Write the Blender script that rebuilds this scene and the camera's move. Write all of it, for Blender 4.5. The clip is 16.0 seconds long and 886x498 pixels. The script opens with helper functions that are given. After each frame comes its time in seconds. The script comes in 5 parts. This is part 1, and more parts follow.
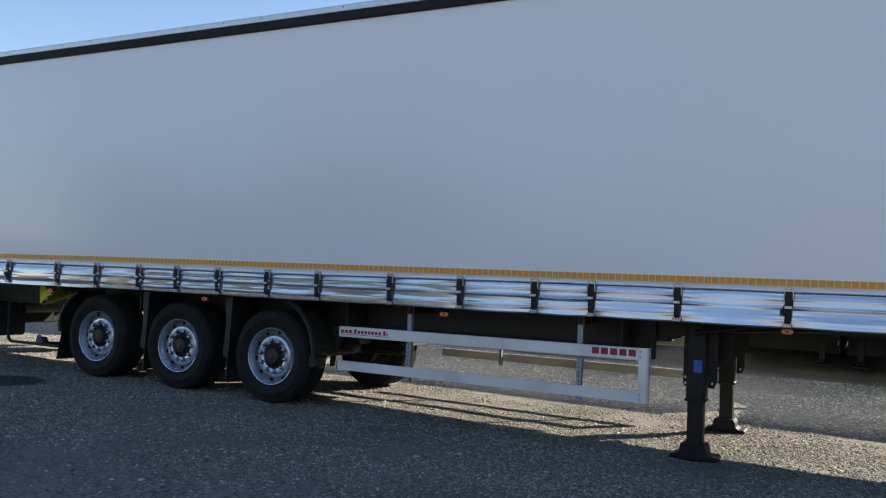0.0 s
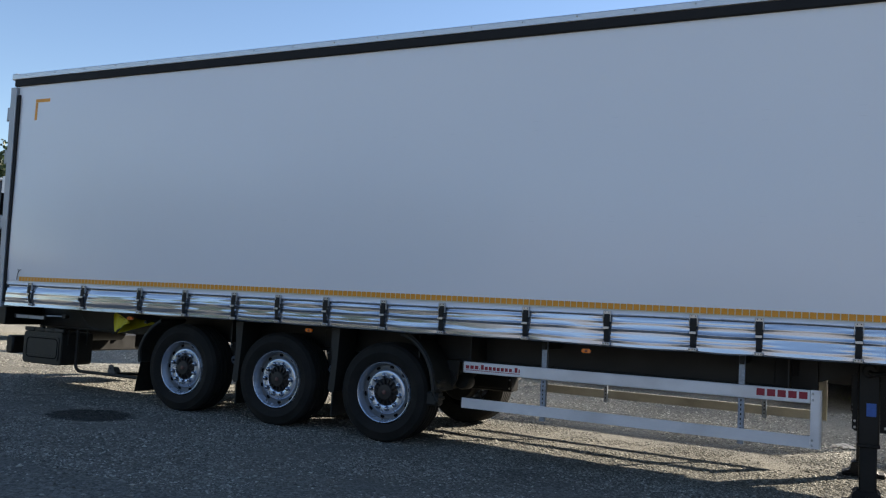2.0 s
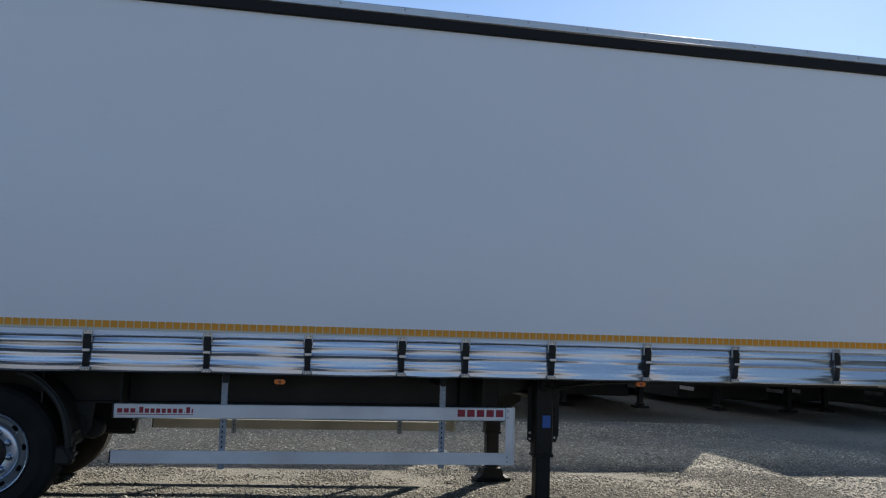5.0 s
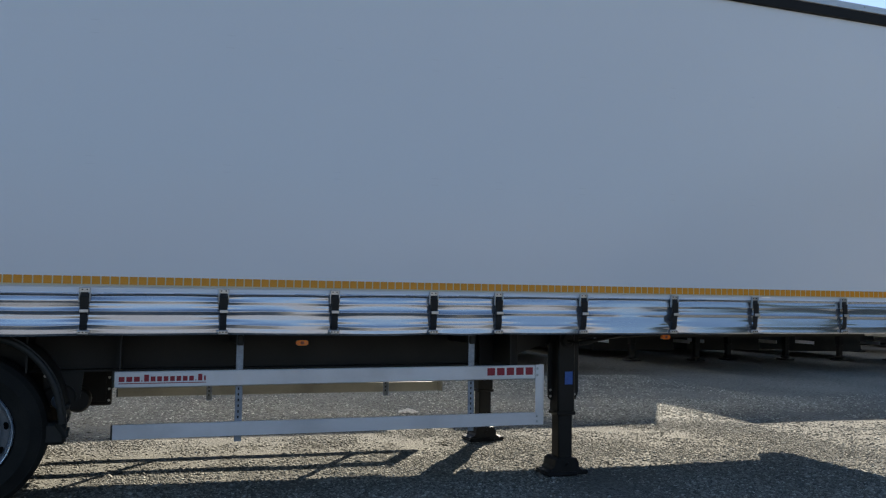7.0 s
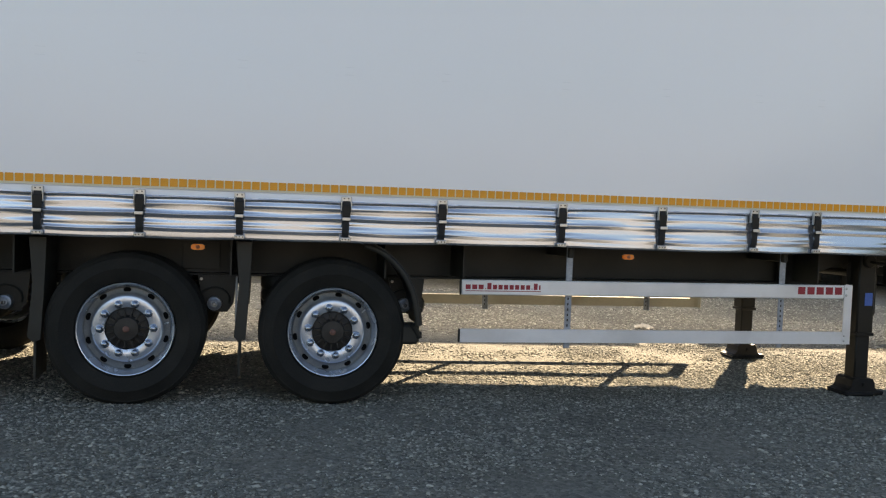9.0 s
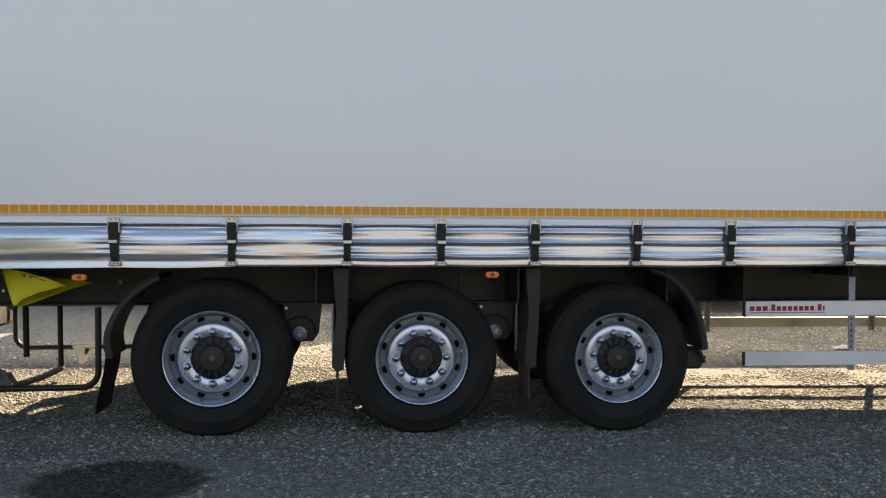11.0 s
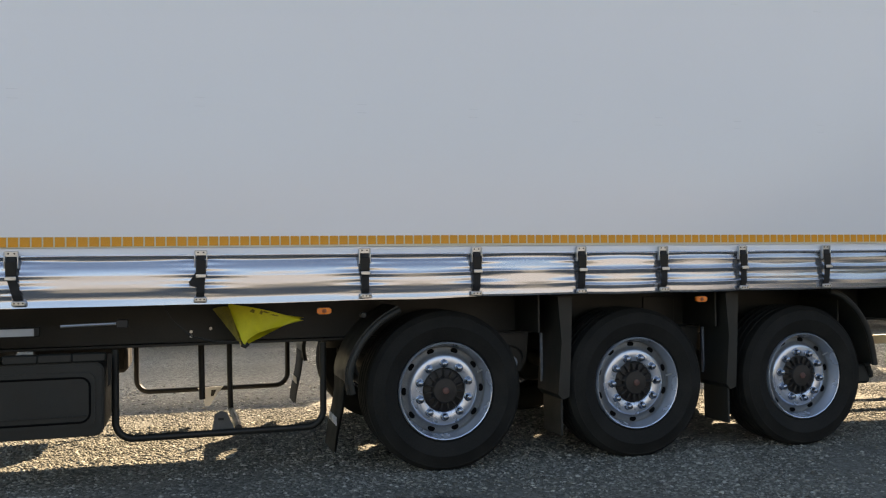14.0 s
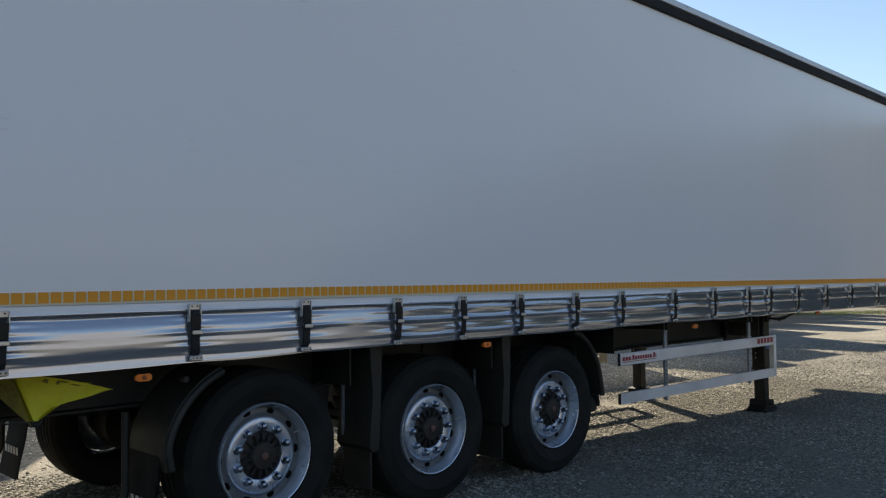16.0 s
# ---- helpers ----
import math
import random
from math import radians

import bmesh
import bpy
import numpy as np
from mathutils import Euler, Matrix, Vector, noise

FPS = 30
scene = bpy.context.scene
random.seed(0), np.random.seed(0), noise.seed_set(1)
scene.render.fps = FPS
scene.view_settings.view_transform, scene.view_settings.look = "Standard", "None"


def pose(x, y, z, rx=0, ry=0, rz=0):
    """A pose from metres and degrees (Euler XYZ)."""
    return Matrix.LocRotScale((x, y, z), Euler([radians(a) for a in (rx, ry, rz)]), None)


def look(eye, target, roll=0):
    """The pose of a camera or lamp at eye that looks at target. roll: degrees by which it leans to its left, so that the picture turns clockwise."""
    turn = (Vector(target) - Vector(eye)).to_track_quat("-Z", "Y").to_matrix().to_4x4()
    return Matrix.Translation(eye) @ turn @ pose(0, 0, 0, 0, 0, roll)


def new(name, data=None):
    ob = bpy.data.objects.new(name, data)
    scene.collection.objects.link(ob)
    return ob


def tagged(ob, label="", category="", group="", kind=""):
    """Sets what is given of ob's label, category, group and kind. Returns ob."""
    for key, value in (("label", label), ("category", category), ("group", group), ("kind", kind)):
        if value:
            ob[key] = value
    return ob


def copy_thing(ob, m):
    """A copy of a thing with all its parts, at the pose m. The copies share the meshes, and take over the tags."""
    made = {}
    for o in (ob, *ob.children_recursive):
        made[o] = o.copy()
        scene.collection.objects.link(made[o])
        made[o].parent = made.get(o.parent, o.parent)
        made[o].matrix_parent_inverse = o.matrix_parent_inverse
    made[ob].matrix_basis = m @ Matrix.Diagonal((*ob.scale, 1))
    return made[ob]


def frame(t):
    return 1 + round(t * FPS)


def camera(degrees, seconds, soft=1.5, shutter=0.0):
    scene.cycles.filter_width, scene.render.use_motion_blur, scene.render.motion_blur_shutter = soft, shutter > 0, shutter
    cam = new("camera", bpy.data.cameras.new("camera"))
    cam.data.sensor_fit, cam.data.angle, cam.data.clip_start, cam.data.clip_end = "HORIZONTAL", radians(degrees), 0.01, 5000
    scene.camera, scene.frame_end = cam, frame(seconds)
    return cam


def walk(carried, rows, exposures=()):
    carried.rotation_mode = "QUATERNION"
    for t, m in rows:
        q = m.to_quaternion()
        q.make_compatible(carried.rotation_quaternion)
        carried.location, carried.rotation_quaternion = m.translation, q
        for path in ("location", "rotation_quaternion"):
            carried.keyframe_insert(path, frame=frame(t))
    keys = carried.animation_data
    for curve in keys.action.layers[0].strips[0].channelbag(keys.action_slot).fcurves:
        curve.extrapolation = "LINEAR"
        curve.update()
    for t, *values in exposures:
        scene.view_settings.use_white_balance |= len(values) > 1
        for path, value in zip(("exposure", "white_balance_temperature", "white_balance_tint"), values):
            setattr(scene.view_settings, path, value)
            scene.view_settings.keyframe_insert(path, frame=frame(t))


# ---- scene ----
cam = camera(55.9, 16.0, soft=1.2)
PATH = [
    (0, (8.196, -6.828, 1.413), (7.273, -5.055, 1.478), 3.1),
    (0.5, (7.818, -6.956, 1.394), (6.932, -5.163, 1.441), 3.8),
    (1, (7.45, -7.023, 1.403), (6.59, -5.218, 1.46), 4.3),
    (1.5, (7.068, -7.181, 1.412), (6.212, -5.376, 1.499), 4.2),
    (2, (6.696, -7.131, 1.393), (5.823, -5.337, 1.523), 3.8),
    (2.5, (6.314, -7.08, 1.364), (5.442, -5.287, 1.517), 3.8),
    (3, (5.944, -7.141, 1.367), (5.18, -5.299, 1.524), 3.3),
    (3.5, (5.547, -7.099, 1.394), (5.033, -5.174, 1.562), 2.8),
    (4, (5.154, -6.934, 1.402), (4.969, -4.951, 1.584), 2.6),
    (4.5, (4.805, -6.746, 1.441), (4.955, -4.761, 1.639), 2.5),
    (4.7, (4.708, -6.647, 1.452), (4.965, -4.675, 1.66), 2.5),
    (6.8, (3.663, -5.699, 1.415), (4.367, -3.833, 1.566), 1.6),
    (7, (3.545, -5.66, 1.39), (4.238, -3.788, 1.509), 1.6),
    (7.5, (3.147, -5.562, 1.379), (3.812, -3.677, 1.423), 1.9),
    (8, (2.823, -5.484, 1.309), (3.425, -3.577, 1.298), 2.3),
    (8.5, (2.475, -5.379, 1.321), (3.004, -3.452, 1.262), 2.7),
    (9, (2.1, -5.421, 1.329), (2.53, -3.47, 1.237), 2.7),
    (9.5, (1.748, -5.374, 1.314), (2.086, -3.406, 1.201), 2.8),
    (9.7, (1.647, -5.329, 1.311), (1.954, -3.356, 1.198), 2.7),
    (11.8, (0.023, -5.129, 1.258), (0.274, -3.145, 1.303), 0.2),
    (12, (-0.121, -5.171, 1.271), (0.108, -3.185, 1.335), 0.2),
    (12.5, (-0.331, -5.143, 1.221), (-0.157, -3.152, 1.316), 0.5),
    (13, (-0.672, -4.992, 1.187), (-0.442, -3.008, 1.282), 0.4),
    (13.5, (-1.199, -4.88, 1.26), (-0.798, -2.921, 1.301), 0.1),
    (14, (-1.522, -4.735, 1.208), (-0.942, -2.822, 1.262), 0.0),
    (14.5, (-1.887, -4.553, 1.32), (-1.073, -2.727, 1.36), 0.4),
    (15, (-2.237, -4.427, 1.375), (-1.177, -2.732, 1.452), 0.3),
    (15.5, (-2.423, -4.186, 1.388), (-1.167, -2.632, 1.479), 0.4),
    (16, (-2.636, -3.912, 1.418), (-1.233, -2.49, 1.513), -0.0),
]
walk(cam, [(t, look(eye, target, roll)) for t, eye, target, roll in PATH], [
    (0, 1.81, 6600, 13), (2.5, 1.66, 6500, 13), (3.5, 1.68, 6800, 13), (4.0, 1.62, 7200, 13), (4.3, 1.36, 6700, 12), (4.7, 1.30, 6300, 12),
    (6.8, 1.44, 6400, 11), (7.5, 1.80, 6900, 10), (8, 2.02, 8100, 13), (9, 2.50, 8700, 14), (9.7, 2.68, 9000, 15), (12.5, 2.17, 8300, 16), (14, 2.45, 8800, 16),
    (14.5, 2.46, 8700, 16), (15, 1.98, 8500, 15), (15.5, 1.82, 8100, 14), (16, 1.54, 7200, 12)])
# ---- world and sun ----
SUN_AZ, SUN_EL = 35.0, 29.0          # azimuth from +y towards +x, elevation
world = bpy.data.worlds.new("sky")
scene.world = world
world.use_nodes = True
wn = world.node_tree.nodes
sky = wn.new("ShaderNodeTexSky")
sky.sky_type, sky.sun_disc = "NISHITA", False
sky.sun_elevation, sky.sun_rotation = radians(SUN_EL), radians(SUN_AZ)
sky.air_density, sky.dust_density, sky.ozone_density = 1.0, 0.08, 2.6
world.node_tree.links.new(sky.outputs[0], wn["Background"].inputs[0])
wn["Background"].inputs[1].default_value = 0.057
sun_data = bpy.data.lights.new("sun", "SUN")
sun_data.energy, sun_data.angle, sun_data.color = 4.4, radians(0.53), (1.0, 0.905, 0.755)
sun = new("sun", sun_data)
_d = Vector((math.sin(radians(SUN_AZ)) * math.cos(radians(SUN_EL)), math.cos(radians(SUN_AZ)) * math.cos(radians(SUN_EL)), math.sin(radians(SUN_EL))))
sun.matrix_world = look(_d * 60, (0, 0, 0))

# ---- materials ----
def material(name, base, rough=0.5, metal=0.0, var=0.12, scale=6.0, fine=90.0, bump=0.0, bump_scale=120.0, dark=None, dirt=0.0, coat=0.0, stretch=(1, 1, 1), spec=0.5, rough_var=0.15):
    """Principled material with colour variation at two scales, optional dust blotches and fine relief."""
    m = bpy.data.materials.new(name)
    m.use_nodes = True
    nt = m.node_tree
    nd, ln = nt.nodes, nt.links
    b = nd["Principled BSDF"]
    b.inputs["Roughness"].default_value = rough
    b.inputs["Metallic"].default_value = metal
    b.inputs["Coat Weight"].default_value = coat
    b.inputs["Coat Roughness"].default_value = 0.12
    b.inputs["Specular IOR Level"].default_value = spec
    tc, mp = nd.new("ShaderNodeTexCoord"), nd.new("ShaderNodeMapping")
    mp.inputs["Scale"].default_value = stretch
    ln.new(tc.outputs["Object"], mp.inputs[0])
    n1, n2 = nd.new("ShaderNodeTexNoise"), nd.new("ShaderNodeTexNoise")
    n1.inputs["Scale"].default_value, n1.inputs["Detail"].default_value = scale, 4
    n2.inputs["Scale"].default_value, n2.inputs["Detail"].default_value = fine, 2
    ln.new(mp.outputs[0], n1.inputs["Vector"])
    ln.new(mp.outputs[0], n2.inputs["Vector"])
    mix = nd.new("ShaderNodeMath")
    mix.operation = "MULTIPLY_ADD"
    ln.new(n1.outputs[0], mix.inputs[0])
    mix.inputs[1].default_value = 0.65
    sc = nd.new("ShaderNodeMath")
    sc.operation = "MULTIPLY"
    ln.new(n2.outputs[0], sc.inputs[0])
    sc.inputs[1].default_value = 0.35
    ln.new(sc.outputs[0], mix.inputs[2])
    ramp = nd.new("ShaderNodeValToRGB")
    lo = dark or tuple(c * (1 - 2 * var) for c in base)
    hi = tuple(min(1, c * (1 + var)) for c in base)
    ramp.color_ramp.elements[0].position, ramp.color_ramp.elements[1].position = 0.3, 0.7
    ramp.color_ramp.elements[0].color, ramp.color_ramp.elements[1].color = (*lo, 1), (*hi, 1)
    ln.new(mix.outputs[0], ramp.inputs[0])
    colour = ramp.outputs[0]
    if dirt:
        n3, r3, mx = nd.new("ShaderNodeTexNoise"), nd.new("ShaderNodeValToRGB"), nd.new("ShaderNodeMix")
        n3.inputs["Scale"].default_value, n3.inputs["Detail"].default_value = scale * 0.6, 6
        ln.new(tc.outputs["Object"], n3.inputs["Vector"])
        r3.color_ramp.elements[0].position, r3.color_ramp.elements[1].position = 0.45, 0.75
        r3.color_ramp.elements[1].color = (dirt, dirt, dirt, 1)
        ln.new(n3.outputs[0], r3.inputs[0])
        mx.data_type = "RGBA"
        ln.new(r3.outputs[0], mx.inputs["Factor"])
        ln.new(colour, mx.inputs["A"])
        mx.inputs["B"].default_value = (0.085, 0.077, 0.065, 1)
        colour = mx.outputs["Result"]
    ln.new(colour, b.inputs["Base Color"])
    rr = nd.new("ShaderNodeMapRange")
    ln.new(n1.outputs[0], rr.inputs[0])
    rr.inputs[1].default_value, rr.inputs[2].default_value = 0.3, 0.7
    rr.inputs[3].default_value, rr.inputs[4].default_value = max(0.02, rough * (1 - rough_var)), min(1, rough * (1 + rough_var))
    ln.new(rr.outputs[0], b.inputs["Roughness"])
    if bump:
        bp, n4 = nd.new("ShaderNodeBump"), nd.new("ShaderNodeTexNoise")
        n4.inputs["Scale"].default_value, n4.inputs["Detail"].default_value = bump_scale, 3
        ln.new(mp.outputs[0], n4.inputs["Vector"])
        bp.inputs["Strength"].default_value, bp.inputs["Distance"].default_value = bump, 0.004
        ln.new(n4.outputs[0], bp.inputs["Height"])
        ln.new(bp.outputs[0], b.inputs["Normal"])
    return m


CURTAIN = material("curtain_pvc", (0.82, 0.825, 0.845), 0.18, 0, 0.012, 0.35, 400, spec=0.5, rough_var=0.04)
HEM = material("curtain_hem_pvc", (0.475, 0.495, 0.54), 0.15, 0.78, 0.01, 3, 60, rough_var=0.05)
RUBBER_BAND = material("dark_rubber_band", (0.022, 0.022, 0.023), 0.75, 0, 0.15, 5, 80, spec=0.2)
ALU = material("brushed_aluminium", (0.62, 0.62, 0.62), 0.38, 0.6, 0.06, 5, 120, 0.04, 80, stretch=(0.2, 1, 1))
GUARD_ALU = material("anodised_guard_rail", (0.74, 0.75, 0.77), 0.36, 0.25, 0.03, 4, 120, dirt=0.25, stretch=(0.3, 1, 1))
RACK_GREY = material("dull_grey_paint", (0.085, 0.085, 0.08), 0.6, 0, 0.15, 14, 90, dirt=0.2)
DIRTY_ALU = material("weathered_guard_rail", (0.46, 0.45, 0.385), 0.55, 0.15, 0.08, 4, 120, dirt=0.5, stretch=(0.3, 1, 1))
POST_GREY = material("grey_painted_post", (0.42, 0.44, 0.46), 0.4, 0, 0.05, 4, 80, dirt=0.15)
GALV = material("galvanised_steel", (0.29, 0.335, 0.395), 0.42, 0.55, 0.2, 30, 160, 0.05, 200)
STEEL = material("zinc_plated_steel", (0.55, 0.55, 0.54), 0.32, 0.85, 0.1, 20, 150)
BLACK = material("black_chassis_paint", (0.0165, 0.0168, 0.0145), 0.5, 0, 0.2, 4, 90, 0.06, 60, dirt=0.12, spec=0.35)
LEG_BLACK = material("black_leg_paint", (0.0105, 0.0105, 0.0095), 0.48, 0, 0.2, 6, 90, 0.06, 90, dirt=0.08, spec=0.28)
FOOT = material("scuffed_black_steel", (0.011, 0.0105, 0.010), 0.62, 0, 0.3, 14, 90, 0.2, 60, dirt=0.1, spec=0.25)
PLASTIC = material("black_plastic", (0.021, 0.0218, 0.0195), 0.5, 0, 0.15, 8, 150, 0.08, 260, dirt=0.1, spec=0.35)
WEBBING = material("black_webbing", (0.012, 0.012, 0.013), 0.75, 0, 0.2, 40, 300, 0.15, 500)
TYRE = material("tyre_rubber", (0.0165, 0.0165, 0.0150), 0.8, 0, 0.25, 8, 120, 0.15, 160, dirt=0.1, spec=0.2)
RIM = material("silver_wheel_paint", (0.54, 0.61, 0.71), 0.25, 0.65, 0.05, 6, 120)
# darker silver: shade of the recess painted in, plus brake dust
WELL = material("shaded_dusty_silver", (0.17, 0.185, 0.195), 0.45, 0.3, 0.2, 9, 120)
HUB = material("dark_hub_casting", (0.022, 0.019, 0.017), 0.55, 0.1, 0.3, 25, 150, 0.1, 120, dirt=0.2)
NUT = material("wheel_nut_steel", (0.30, 0.35, 0.42), 0.22, 0.9, 0.1, 30, 120)
HUB_CAP = material("rusty_hub_centre", (0.16, 0.075, 0.06), 0.6, 0, 0.25, 60, 200)
AMBER = material("amber_lens", (1.0, 0.21, 0.01), 0.16, 0, 0.1, 60, 200, coat=0.6)
AMBER_DARK = material("amber_bulb_housing", (0.30, 0.07, 0.01), 0.3, 0, 0.1, 60, 200)
YELLOW = material("yellow_fabric", (0.72, 0.66, 0.03), 0.62, 0, 0.12, 7, 180, 0.2, 60)
TAPE = material("amber_reflective_tape", (0.88, 0.335, 0.006), 0.42, 0.0, 0.16, 3, 240, coat=0.08)
TAPE_EDGE = material("tape_backing", (0.70, 0.62, 0.45), 0.4, 0, 0.05, 5, 80)
RED = material("dark_red_print", (0.30, 0.012, 0.03), 0.4, 0, 0.08, 30, 100)
WHITE_PRINT = material("white_print", (0.62, 0.62, 0.62), 0.5, 0, 0.1, 30, 100)
BLUE = material("blue_sticker", (0.03, 0.13, 0.48), 0.4, 0, 0.12, 30, 100)
THREAD = material("curtain_stitching", (0.70, 0.712, 0.735), 0.6, 0, 0.05, 40, 200)
WHITE_PAINT = material("white_paint", (0.78, 0.78, 0.77), 0.4, 0, 0.05, 3, 60)
DIRTY_YELLOW = material("soiled_yellow_fabric", (0.34, 0.29, 0.045), 0.7, 0, 0.3, 12, 90, 0.25, 50, dirt=0.4)
SMUDGE = material("olive_print", (0.24, 0.21, 0.02), 0.7, 0, 0.3, 30, 120)
BARK = material("bark", (0.09, 0.07, 0.05), 0.85, 0, 0.3, 6, 40, 0.4, 30)
# near-black colour standing in for shade inside openings and grooves
OPENING_SHADE = material("painted_opening_shade", (0.003, 0.003, 0.003), 0.9, 0, 0.1, 20, 60, spec=0.1)
FLOOR_DARK = material("underfloor_boards", (0.03, 0.027, 0.024), 0.7, 0, 0.25, 3, 60)


def leaf_material(name, base):
    m = material(name, base, 0.6, 0, 0.3, 1.5, 20)
    nd, ln = m.node_tree.nodes, m.node_tree.links
    b = nd["Principled BSDF"]
    geo, hsv = nd.new("ShaderNodeNewGeometry"), nd.new("ShaderNodeHueSaturation")
    src = b.inputs["Base Color"].links[0].from_socket
    ln.new(src, hsv.inputs["Color"])
    mr = nd.new("ShaderNodeMapRange")
    mr.inputs[3].default_value, mr.inputs[4].default_value = 0.55, 1.5
    ln.new(geo.outputs["Random Per Island"], mr.inputs[0])
    ln.new(mr.outputs[0], hsv.inputs["Value"])
    ln.new(hsv.outputs[0], b.inputs["Base Color"])
    return m


LEAF = leaf_material("leaves", (0.05, 0.08, 0.026))
GRASS = leaf_material("grass_blades", (0.15, 0.21, 0.035))


def oil_stain(nd, ln, tc):
    """How clean the ground is: low inside a dark oil stain beside the rear wheel."""
    mp = nd.new("ShaderNodeMapping")
    mp.vector_type = "TEXTURE"
    mp.inputs["Location"].default_value, mp.inputs["Scale"].default_value = (-0.355, -0.775, 0), (0.46, 0.42, 1)
    mp.inputs["Rotation"].default_value = (0, 0, radians(12))
    ln.new(tc.outputs["Object"], mp.inputs[0])
    ln2 = nd.new("ShaderNodeVectorMath")
    ln2.operation = "LENGTH"
    ln.new(mp.outputs[0], ln2.inputs[0])
    ns = nd.new("ShaderNodeTexNoise")
    ns.inputs["Scale"].default_value = 9
    ln.new(tc.outputs["Object"], ns.inputs["Vector"])
    ad = nd.new("ShaderNodeMath")
    ad.operation = "MULTIPLY_ADD"
    ln.new(ns.outputs[0], ad.inputs[0])
    ad.inputs[1].default_value = 0.5
    ln.new(ln2.outputs["Value"], ad.inputs[2])
    st = nd.new("ShaderNodeMapRange")
    st.inputs[1].default_value, st.inputs[2].default_value = 1.08, 1.32
    st.inputs[3].default_value, st.inputs[4].default_value = 0.28, 1.0
    ln.new(ad.outputs[0], st.inputs[0])
    return st


def shade_lift(nd, ln, tc):
    """How pale the ground is: a strip painted lighter to brighten the trailer row's shade."""
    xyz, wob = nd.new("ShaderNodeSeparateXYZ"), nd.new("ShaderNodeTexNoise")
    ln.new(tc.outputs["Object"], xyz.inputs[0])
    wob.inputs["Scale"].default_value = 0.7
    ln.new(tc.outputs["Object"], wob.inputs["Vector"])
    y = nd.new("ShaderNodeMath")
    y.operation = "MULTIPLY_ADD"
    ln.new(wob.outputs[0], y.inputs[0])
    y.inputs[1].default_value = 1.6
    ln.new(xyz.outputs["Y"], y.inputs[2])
    lift = nd.new("ShaderNodeValToRGB")
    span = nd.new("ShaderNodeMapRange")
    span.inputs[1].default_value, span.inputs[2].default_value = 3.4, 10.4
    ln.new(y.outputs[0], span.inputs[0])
    els = lift.color_ramp.elements
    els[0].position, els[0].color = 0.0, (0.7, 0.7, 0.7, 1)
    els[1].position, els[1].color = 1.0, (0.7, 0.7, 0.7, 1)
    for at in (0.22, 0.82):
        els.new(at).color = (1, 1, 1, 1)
    ln.new(span.outputs[0], lift.inputs[0])
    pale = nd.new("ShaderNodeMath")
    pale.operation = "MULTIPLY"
    ln.new(lift.outputs[0], pale.inputs[0])
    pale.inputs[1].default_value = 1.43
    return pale


